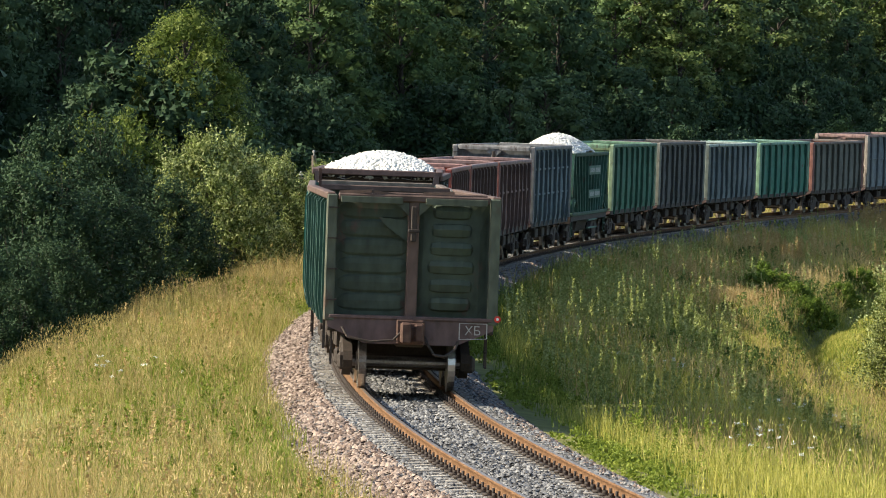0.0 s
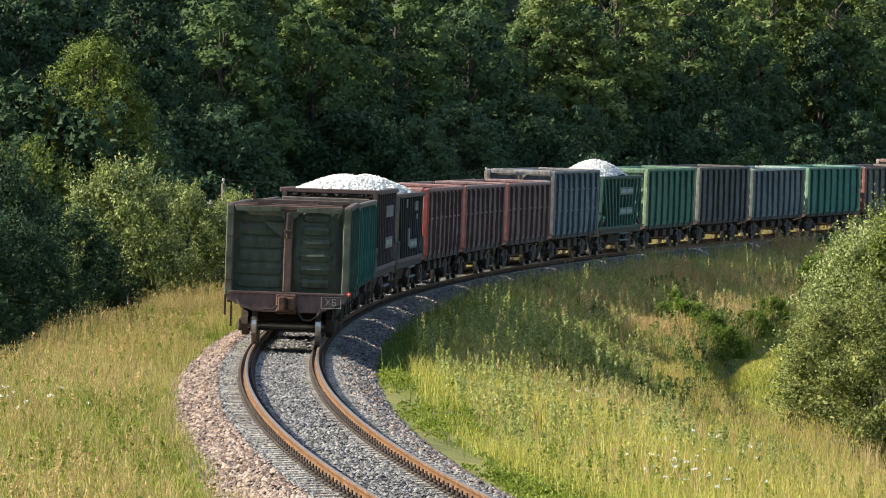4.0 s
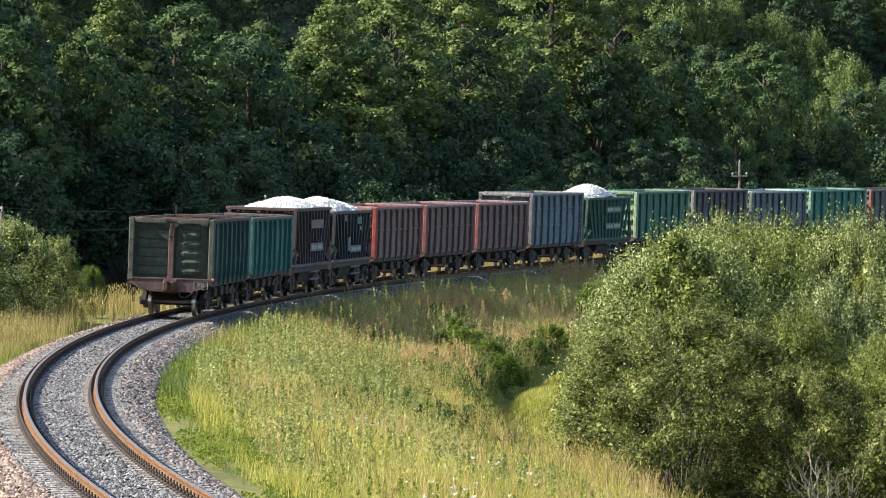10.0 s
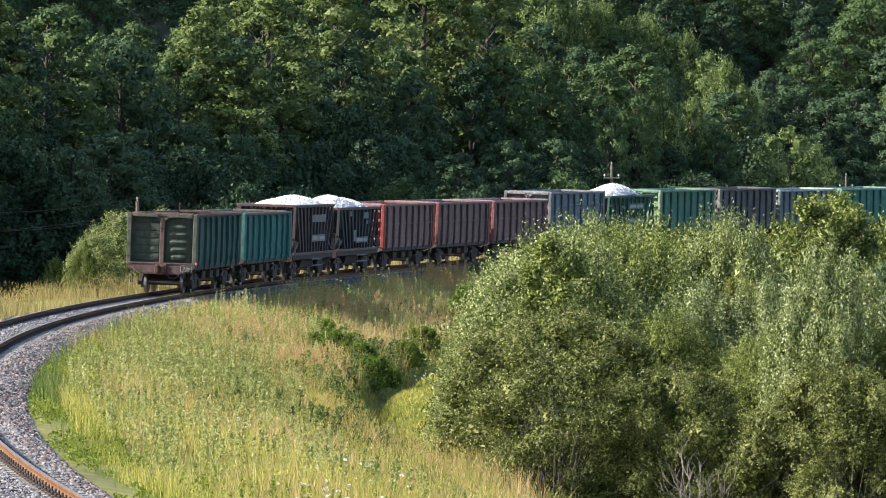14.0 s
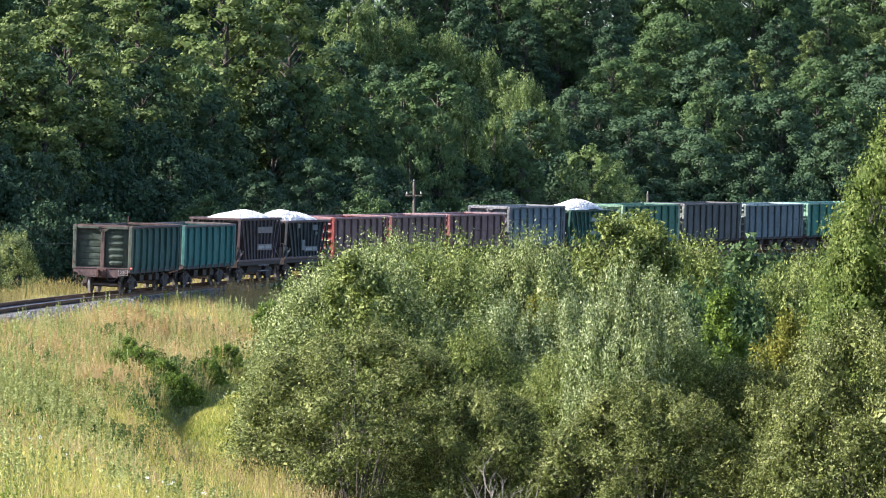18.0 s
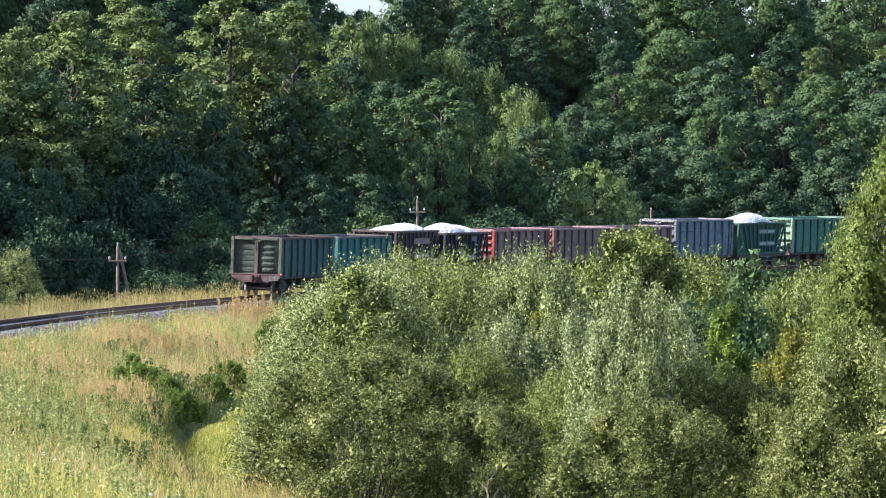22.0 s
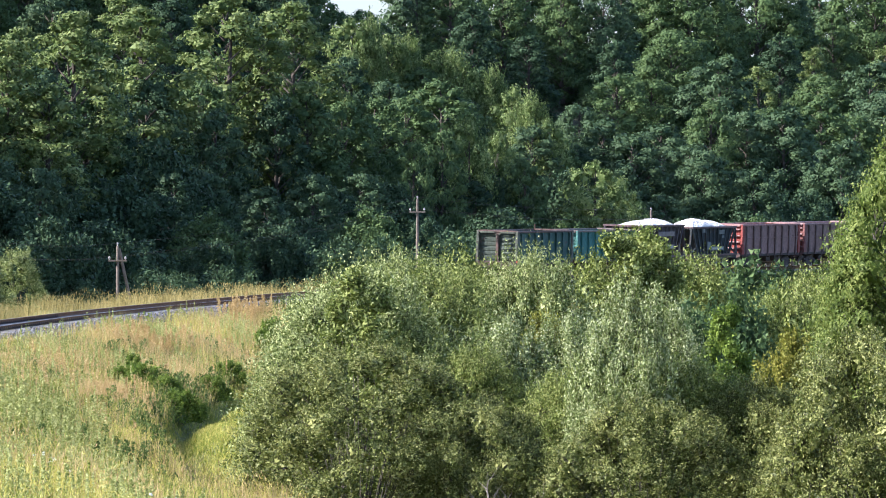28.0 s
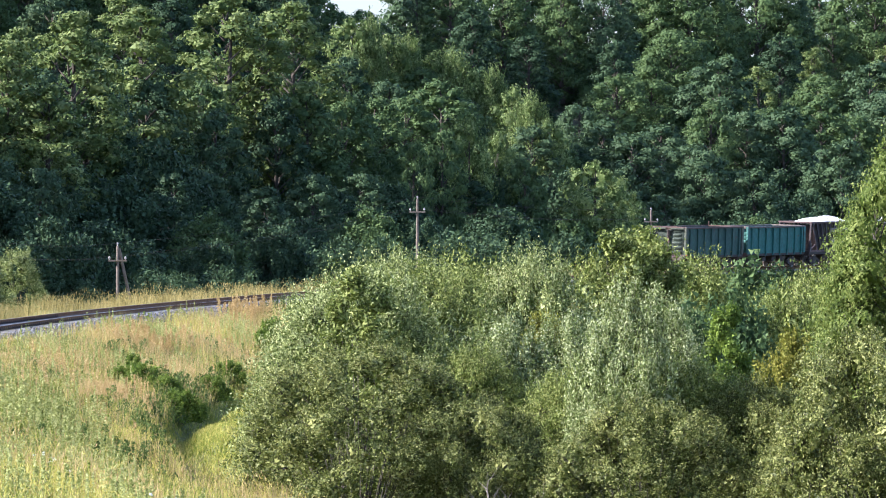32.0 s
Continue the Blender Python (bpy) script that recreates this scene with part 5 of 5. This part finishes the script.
def columns(name, label, mat, n, s0, s1, u0, u1, h0, h1, thick, leaf, per, seed, patch=None):
    """Upright weeds: leaves packed along a thin stalk, densest towards the tip."""
    rng = np.random.default_rng(seed)
    s, u = rng.uniform(s0, s1, n), rng.uniform(u0, u1, n)
    clear = off_path(s, u)
    s, u = s[clear], u[clear]
    n = len(s)
    x, y, _ = along(s, u, 0.0, True)
    if patch is not None:
        keep = np.sin(x * 0.6 + seed) * np.sin(y * 0.2 + 1.7 * seed) + 0.3 * rng.normal(size=n) > patch
        x, y = x[keep], y[keep]
    n = len(x)
    z, h = ground(x, y), rng.uniform(h0, h1, n)
    k = rng.uniform(0.1, 1.0, (n, per)) ** 0.6
    a = rng.uniform(0, 2 * math.pi, (n, per))
    r = thick * rng.uniform(0.2, 1.0, (n, per)) * np.clip(1.25 - k, 0.2, 1)
    lean = rng.normal(0, 0.06, (n, 2))
    c = np.stack([x[:, None] + lean[:, :1] * k * h[:, None] + r * np.cos(a), y[:, None] + lean[:, 1:] * k * h[:, None] + r * np.sin(a), z[:, None] + k * h[:, None]], 2)
    v, f = leaf_quads(c.reshape(-1, 3), leaf, rng)
    return tagged(mesh_part(name, mesh_of(name, v, f), mat), label, "weeds", kind="stuff")


def seed_tops(name, label, mat, n, s0, s1, u0, u1, h0, h1, size, seed, patch=-0.5):
    """Loose feathery seed heads and small leaves at the height of the grass tips."""
    rng = np.random.default_rng(seed)
    s, u = rng.uniform(s0, s1, n), rng.uniform(u0, u1, n)
    clear = off_path(s, u)
    s, u = s[clear], u[clear]
    n = len(s)
    x, y, _ = along(s, u, 0.0, True)
    keep = np.sin(x * 0.5 + seed) * np.sin(y * 0.17 + 1.3 * seed) + 0.4 * np.sin(x * 1.9 + y * 0.7) + 0.4 * rng.normal(size=n) > patch
    x, y = x[keep], y[keep]
    h = rng.uniform(h0, h1, len(x)) * (1 + 0.25 * np.sin(x * 0.8 + y * 0.3))
    c = np.stack([x, y, ground(x, y) + h], 1)
    up = np.array([0.0, 0.0, 1.0]) + rng.normal(0, 0.3, (len(x), 3))
    a = rng.uniform(0, 2 * math.pi, len(x))
    across = np.stack([np.cos(a), np.sin(a), np.zeros(len(x))], 1)
    k = (size * rng.uniform(0.5, 1.5, len(x)))[:, None]
    v = np.stack([c - up * k, c + across * k * 0.22, c + up * k, c - across * k * 0.22], 1).reshape(-1, 3)
    return tagged(mesh_part(name, mesh_of(name, v, np.arange(len(v)).reshape(-1, 4)), mat), label, "grass", kind="stuff")


seed_tops("seed_heads", "feathery golden seed heads over the outer shoulder", GRASS_GOLD, 46000, -35, 80, -9, -2.5, 0.25, 0.75, 0.034, 61)
seed_tops("seed_heads", "reddish tan seed heads over the outer shoulder", GRASS_TAN, 20000, -35, 110, -9, -3, 0.35, 0.8, 0.034, 62, 0.0)
seed_tops("leaf_tips", "small green leaf tips among the outer grass", GRASS_GREEN, 26000, -35, 80, -8, -2.4, 0.1, 0.45, 0.032, 63, 0.0)
seed_tops("seed_heads", "pale yellow-green seed heads on the inner bank", GRASS_LIME, 46000, -25, 90, 3.6, 14, 0.3, 0.85, 0.034, 64, -0.4)
seed_tops("leaf_tips", "small green leaf tips on the inner bank", GRASS_GREEN, 30000, -25, 130, 2.3, 16, 0.15, 0.6, 0.036, 65, -0.2)
seed_tops("seed_heads", "reddish tan seed heads on the inner bank", GRASS_TAN, 24000, 20, 230, 4, 15, 0.5, 1.0, 0.04, 66, 0.1)
seed_tops("seed_heads", "golden seed heads along the far shoulder", GRASS_GOLD, 20000, 80, 300, -9, -2.6, 0.4, 0.95, 0.06, 67)
columns("tall_weeds", "upright pale green weeds lining the bank", WEED, 1500, 8, 62, 3.6, 9.5, 0.6, 1.15, 0.08, 0.055, 70, 31, 0.05)
columns("tall_weeds", "upright pale green weeds on the shaded bank", WEED, 2000, 40, 170, 3.2, 10, 0.6, 1.3, 0.1, 0.06, 50, 32, 0.12)
columns("tall_weeds", "clumps of tall pale weeds catching the sun", WEED, 700, 36, 82, 4.2, 8.5, 1.0, 1.6, 0.085, 0.06, 84, 40, 0.2)
columns("seed_plumes", "tan seed plumes in sunlit clumps on the bank", GRASS_TAN, 500, 62, 125, 6, 11, 0.8, 1.3, 0.1, 0.05, 60, 42, 0.3)
columns("seed_plumes", "tan fluffy seed plumes on the bank", GRASS_TAN, 600, 55, 210, 4, 11, 0.8, 1.3, 0.11, 0.06, 50, 33, 0.3)
columns("seed_plumes", "bushy tan seed plumes in a lone clump", GRASS_TAN, 60, 175, 183, 3.2, 5.2, 0.9, 1.5, 0.2, 0.05, 190, 43)
columns("seed_plumes", "bushy tan seed plumes above the brambles", GRASS_TAN, 130, 130, 148, 5.2, 8.4, 0.7, 1.25, 0.18, 0.045, 190, 44, 0.0)
columns("green_weeds", "blue-green leafy weeds on the bank", GRASS_GREEN, 1700, -12, 110, 3.5, 11.4, 0.35, 0.85, 0.1, 0.042, 64, 34, 0.25)
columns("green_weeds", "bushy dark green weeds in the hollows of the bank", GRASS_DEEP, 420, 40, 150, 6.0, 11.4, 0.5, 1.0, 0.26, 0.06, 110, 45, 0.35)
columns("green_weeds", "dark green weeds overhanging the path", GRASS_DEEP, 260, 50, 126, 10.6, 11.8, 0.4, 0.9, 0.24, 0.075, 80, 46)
columns("green_weeds", "leafy green weeds on the outer shoulder", GRASS_GREEN, 1500, -38, 90, -9, -2.8, 0.3, 0.65, 0.11, 0.05, 50, 38, 0.15)
columns("seed_plumes", "pinkish tan seed plumes on the outer shoulder", GRASS_TAN, 700, -38, 90, -9, -3, 0.5, 0.85, 0.07, 0.05, 30, 39, 0.0)
columns("low_herbs", "low green creeping herbs beside the ballast", GRASS_GREEN, 4200, -25, 120, 2.3, 4.0, 0.08, 0.24, 0.22, 0.06, 24, 35, -0.05)
columns("low_herbs", "low green creeping herbs on the outer shoulder", GRASS_GREEN, 900, -35, 90, -6, -2.5, 0.08, 0.25, 0.2, 0.08, 12, 36, 0.1)
columns("track_weeds", "small weeds growing along the far ballast edge", GRASS_GREEN, 70, 150, 260, 1.7, 2.6, 0.25, 0.7, 0.1, 0.1, 16, 37)


def blossoms(n, seed):
    """White umbels in loose groups on the inner bank and a few on the outer shoulder."""
    rng = np.random.default_rng(seed)
    spots = [along(s, u, 0.0, True)[:2] for s, u in ((1, 6.5), (24, 6.7), (-9, 5.2), (9, 8.0), (3, -5))]
    c = []
    for x, y in spots:
        for _ in range(n):
            px, py = x + rng.normal(0, 0.55), y + rng.normal(0, 0.9)
            z, w = ground_z(px, py) + rng.uniform(0.5, 0.85), rng.uniform(0.03, 0.07)
            for _ in range(12):
                a, r = rng.uniform(0, 6.28), w * math.sqrt(rng.uniform())
                c.append((px + r * math.cos(a), py + r * math.sin(a), z + rng.normal(0, 0.012)))
    v, f = leaf_quads(np.array(c), 0.028, rng)
    tagged(mesh_part("white_umbels", mesh_of("white_umbels", v, f), FLOWER), "white umbel flowers scattered in the grass", "flowers", kind="stuff")


blossoms(11, 41)


# ---- dead shrub in front of the willows ----
def dead_shrub(x, y, h, seed):
    rng = random.Random(seed)
    root = new("dead_shrub")
    root.location = (x, y, ground_z(x, y))
    tagged(root, "bare grey dead shrub beside the willows", "dead shrub")

    def grow(p, d, length, r, depth):
        bm = bmesh.new()
        q = p
        for i in range(4):
            nxt = q + d * length / 4 + Vector((rng.uniform(-0.06, 0.06), rng.uniform(-0.06, 0.06), 0)) * length
            rod(bm, q, nxt, r * (1 - 0.2 * i), r * (0.8 - 0.2 * i) + 0.002, 5)
            if depth and i:
                grow(nxt, (d + Vector((rng.uniform(-0.9, 0.9), rng.uniform(-0.9, 0.9), rng.uniform(-0.1, 0.5)))).normalized(), length * rng.uniform(0.35, 0.6), r * 0.55, depth - 1)
            q = nxt
        part("branch", bm, DEAD, root)

    for _ in range(6):
        grow(Vector((rng.uniform(-0.2, 0.2), rng.uniform(-0.2, 0.2), -0.1)), Vector((rng.uniform(-0.6, 0.6), rng.uniform(-0.4, 0.4), 1)).normalized(), h * rng.uniform(0.6, 1.0), 0.03, 2)


dead_shrub(1.6, 126.0, 1.9, 3)
dead_shrub(2.2, 126.5, 1.6, 8)


# ---- telegraph line ----
def pole(x, y, top, brace=False, arms=1, label="grey wooden telegraph pole with small insulators"):
    z0 = ground_z(x, y)
    root = new("telegraph_pole")
    root.location = (x, y, z0)
    tagged(root, label, "utility pole", "telegraph poles")
    h = top - z0
    bm = bmesh.new()
    rod(bm, (0, 0, -0.3), (0, 0, h), 0.12, 0.085, 10)
    part("post", bm, WOOD, root)
    if brace:
        bm = bmesh.new()
        rod(bm, (1.15, 0.2, -0.3), (0.08, 0.05, h - 0.15), 0.11, 0.09, 8)
        part("brace", bm, WOOD, root)
    for i in range(arms):
        z = h - 0.9 - 0.5 * i
        bm = bmesh.new()
        box(bm, 0, -0.12, z, 1.1, 0.09, 0.1, 0.01)
        arm = part("crossarm", bm, WOOD, root)
        for dx in (-0.48, 0.48):
            bm = bmesh.new()
            rod(bm, (dx, -0.12, z + 0.05), (dx, -0.12, z + 0.14), 0.02, seg=6)
            rod(bm, (dx, -0.12, z + 0.13), (dx, -0.12, z + 0.2), 0.075, 0.06, 8)
            rod(bm, (dx, -0.12, z + 0.2), (dx, -0.12, z + 0.28), 0.05, 0.035, 8)
            part("insulator", bm, CLAY, arm, "weathered porcelain insulator")
    bm = bmesh.new()
    rod(bm, (0, 0, h), (0, 0, h + 0.12), 0.03, seg=6)
    rod(bm, (0, 0, h + 0.1), (0, 0, h + 0.2), 0.06, 0.04, 8)
    part("insulator", bm, CLAY, root, "weathered porcelain insulator")
    return root, h


POLES = ((-29.0, 183.0, 3.75, False), (-24.4, 236.0, 4.15, False), (-19.4, 289.0, 3.45, True), (-1.75, 331.0, 6.5, False), (16.1, 375.0, 5.9, False))
HEADS = []
for x, y, top, brace in POLES:
    pole(x, y, top, brace)
    HEADS.append((x, y, top))
for (x0, y0, z0), (x1, y1, z1) in zip(HEADS, HEADS[1:]):
    for off, dz in ((-0.48, -0.62), (0.48, -0.62), (0, 0.15)):
        pts = [(x0 + (x1 - x0) * k + off, y0 + (y1 - y0) * k - 0.12, z0 + (z1 - z0) * k + dz - 1.6 * k * (1 - k)) for k in (i / 12 for i in range(13))]
        cu = bpy.data.curves.new("wire", "CURVE")
        cu.dimensions, cu.bevel_depth = "3D", 0.006
        sp = cu.splines.new("POLY")
        sp.points.add(12)
        for q, c in zip(sp.points, pts):
            q.co = (*c, 1)
        cu.materials.append(IRON)
        tagged(new("wire", cu), "thin sagging telegraph wire between poles", "wire", "telegraph wires")

# a white marker post beside the far track
bm = bmesh.new()
box(bm, 0, 0, 0.55, 0.16, 0.12, 1.5, 0.02)
post = tagged(new("marker_post"), "white painted marker post beside the track", "marker post")
part("post", bm, PORCELAIN, post)
bm = bmesh.new()
box(bm, 0, -0.07, 1.05, 0.34, 0.03, 0.32, 0.01)
part("board", bm, PORCELAIN, post)
post.location = (8.5, 330.0, ground_z(8.5, 330.0))


# ---- the tail of the train ----
def tail_details(root):
    end = -6.36
    m = PALE
    bm = bmesh.new()
    for a, b in (((0.86, end - 0.066, 0.96), (1.34, end - 0.066, 0.98)), ((0.86, end - 0.066, 1.24), (1.34, end - 0.066, 1.24)), ((0.86, end - 0.066, 0.96), (0.86, end - 0.066, 1.24)), ((1.34, end - 0.066, 0.98), (1.34, end - 0.066, 1.24))):
        bar(bm, a, b, 0.018, 0.01)
    part("mark_frame", bm, m, root, "white painted frame")
    cu = bpy.data.curves.new("mark", "FONT")
    cu.body, cu.size, cu.extrude = "\u0425\u0411", 0.22, 0.002
    cu.materials.append(m)
    ob = new("mark", cu)
    ob.parent = root
    ob.matrix_basis = Matrix.Translation((0.95, end - 0.066, 1.04)) @ Matrix.Rotation(math.pi / 2, 4, "X")
    tagged(ob, "white stencilled letters")
    red = material("red_lens", ((0.55, 0.03, 0.02), (0.7, 0.06, 0.04)), 0.2, 0.3)
    bm = bmesh.new()
    rod(bm, (1.52, end - 0.1, 1.33), (1.52, end - 0.04, 1.33), 0.06, seg=16)
    lamp = part("tail_disc", bm, red, root, "red round tail disc with pale rim")
    bm = bmesh.new()
    rod(bm, (1.52, end - 0.106, 1.33), (1.52, end - 0.1, 1.33), 0.025, seg=12)
    part("reflector", bm, PORCELAIN, lamp)
    bm = bmesh.new()
    bar(bm, (-1.5, end + 0.2, 0.72), (-1.5, end + 0.2, 1.25), 0.05)
    part("lever", bm, IRON, root)
    pts = [(-1.2, end - 0.08, 1.12), (-1.1, end - 0.2, 0.95), (-0.7, end - 0.24, 0.88), (-0.3, end - 0.25, 0.92), (0.0, end - 0.2, 1.22)]
    bm = bmesh.new()
    for a, b in zip(pts, pts[1:]):
        rod(bm, a, b, 0.02, seg=6)
    part("uncoupling_rod", bm, IRON, root)
    bm = bmesh.new()
    bar(bm, (-1.3, 6.0, 3.35), (-1.3, 6.0, 3.8), 0.06)
    part("stake", bm, RUST_BROWN, root)


tail_details(LAST)


# ---- sleepers, fastenings and stones ----
def sleeper_mesh():
    bm = bmesh.new()
    top = [(-1.35, -0.2), (-1.1, -0.185), (-0.5, -0.185), (-0.35, -0.215), (0.35, -0.215), (0.5, -0.185), (1.1, -0.185), (1.35, -0.2)]
    rows = []
    for x, z in top:
        rows.append([bm.verts.new(p) for p in ((x, -0.14, -0.38), (x, -0.1, z), (x, 0.1, z), (x, 0.14, -0.38))])
    for a, b in zip(rows, rows[1:]):
        for i in range(3):
            bm.faces.new((a[i], a[i + 1], b[i + 1], b[i]))
    bm.faces.new(rows[0]), bm.faces.new(rows[-1][::-1])
    bmesh.ops.recalc_face_normals(bm, faces=bm.faces)
    me = bpy.data.meshes.new("sleeper")
    bm.to_mesh(me)
    bm.free()
    me.materials.append(CONCRETE)
    return me


def on_line(s):
    x, y, z = (float(v) for v in along(s))
    return Matrix.Translation((x, y, z)) @ Matrix.Rotation(-float(np.interp(s, LINE_S, LINE_A)), 4, "Z") @ Matrix.Rotation(CANT, 4, "Y")


SLEEPER = sleeper_mesh()
for i in range(300):
    ob = mesh_part("sleeper", SLEEPER, CONCRETE, TRACK)
    ob.matrix_basis = on_line(-24 + 0.543 * i)
base_v = np.array([v.co for v in SLEEPER.vertices])
far = bmesh.new()
far.from_mesh(SLEEPER)
bmesh.ops.triangulate(far, faces=far.faces)
base_f = np.array([[v.index for v in f.verts] for f in far.faces])
far.free()


def many(name, verts, faces, poses, mat, label=""):
    v = np.concatenate([verts @ np.array(m.to_3x3()).T + np.array(m.translation) for m in poses])
    f = (faces[None] + len(verts) * np.arange(len(poses))[:, None, None]).reshape(-1, faces.shape[1])
    return tagged(mesh_part(name, mesh_of(name, v, f), mat, TRACK), label, kind="stuff")


many("far_sleepers", base_v, base_f, [on_line(139 + 0.543 * i) for i in range(480)], CONCRETE)
clip_v, clip_f = [], []
for x, y, z, sx, sy, sz in ((0.12, 0, -0.165, 0.13, 0.17, 0.035), (0.105, 0, -0.135, 0.06, 0.1, 0.05), (0.12, 0, -0.095, 0.035, 0.035, 0.1)):
    o = len(clip_v)
    clip_v += [(x + a * sx / 2, y + b * sy / 2, z + c * sz / 2) for a in (-1, 1) for b in (-1, 1) for c in (-1, 1)]
    clip_f += [tuple(o + i for i in q) for q in ((0, 1, 3, 2), (4, 6, 7, 5), (0, 4, 5, 1), (2, 3, 7, 6), (0, 2, 6, 4), (1, 5, 7, 3))]
clip_v, clip_f = np.array(clip_v), np.array(clip_f)
many("rail_fastenings", clip_v, clip_f, [on_line(-24 + 0.543 * i) @ Matrix.Translation((k * 0.796, 0, 0)) @ Matrix.Rotation(a, 4, "Z") for i in range(330) for k in (-1, 1) for a in (0, math.pi)], IRON, "dark bolted rail fastenings")


def stones(name, label, mat, n, s0, s1, u0, u1, lift, r0, r1, seed, power=1.3):
    rng = np.random.default_rng(seed)
    s, k = s0 + (s1 - s0) * rng.uniform(0, 1, n) ** power, rng.uniform(0, 1, n)
    u = u0 + (u1 - u0) * k
    x, y, z = along(s, u, np.interp(u, [q[0] for q in BED], [q[1] for q in BED]) + lift + rng.normal(0, 0.012, n))
    v, f = octahedra(np.stack([x, y, z], 1), rng.uniform(r0, r1, n), rng, bedded=True)
    tagged(mesh_part(name, mesh_of(name, v, f), mat, TRACK), label, kind="stuff")


stones("ballast_stones", "grey crushed stones between the rails", STONE_GREY, 21000, -24, 110, -0.62, 0.5, 0.05, 0.025, 0.05, 51)
stones("ballast_stones", "grey crushed stones at the inner ballast edge", STONE_GREY, 10000, -24, 110, 1.35, 2.4, 0.02, 0.025, 0.055, 52)
stones("ballast_stones", "pinkish crushed stones at the inner ballast edge", STONE_PINK, 5000, -24, 110, 1.35, 2.5, 0.025, 0.025, 0.055, 53)
stones("ballast_stones", "pinkish crushed stones on the outer ballast shoulder", STONE_PINK, 22000, -24, 110, -1.4, -2.7, 0.025, 0.03, 0.06, 54)
stones("ballast_stones", "pale crushed stones along the inner edge of the far track", STONE_GREY, 16000, 105, 300, 1.2, 2.6, 0.03, 0.035, 0.075, 55, 1.0)
stones("ballast_stones", "grey crushed stones between the outer sleeper ends", STONE_GREY, 9000, -24, 110, -1.42, -0.92, 0.035, 0.025, 0.045, 56)
stones("ballast_stones", "grey crushed stones between the inner sleeper ends", STONE_GREY, 6000, -24, 110, 0.95, 1.4, 0.035, 0.025, 0.045, 57)


# ---- what moves ----
def motions():
    times = [0.5 * i for i in range(65)]
    for root, middle in TRAIN:
        walk(root, [(t, on_track(tail_at(t) + middle)) for t in times])
    n = 450
    rows = []
    for i in range(n + 1):
        t = 32.0 * i / n
        rows.append((t, -tail_at(t) / 0.475))
    for w in WHEELSETS[:4]:
        p = w.location.copy()
        walk(w, [(t, Matrix.Translation(p) @ Matrix.Rotation(a, 4, "X")) for t, a in rows])


motions()
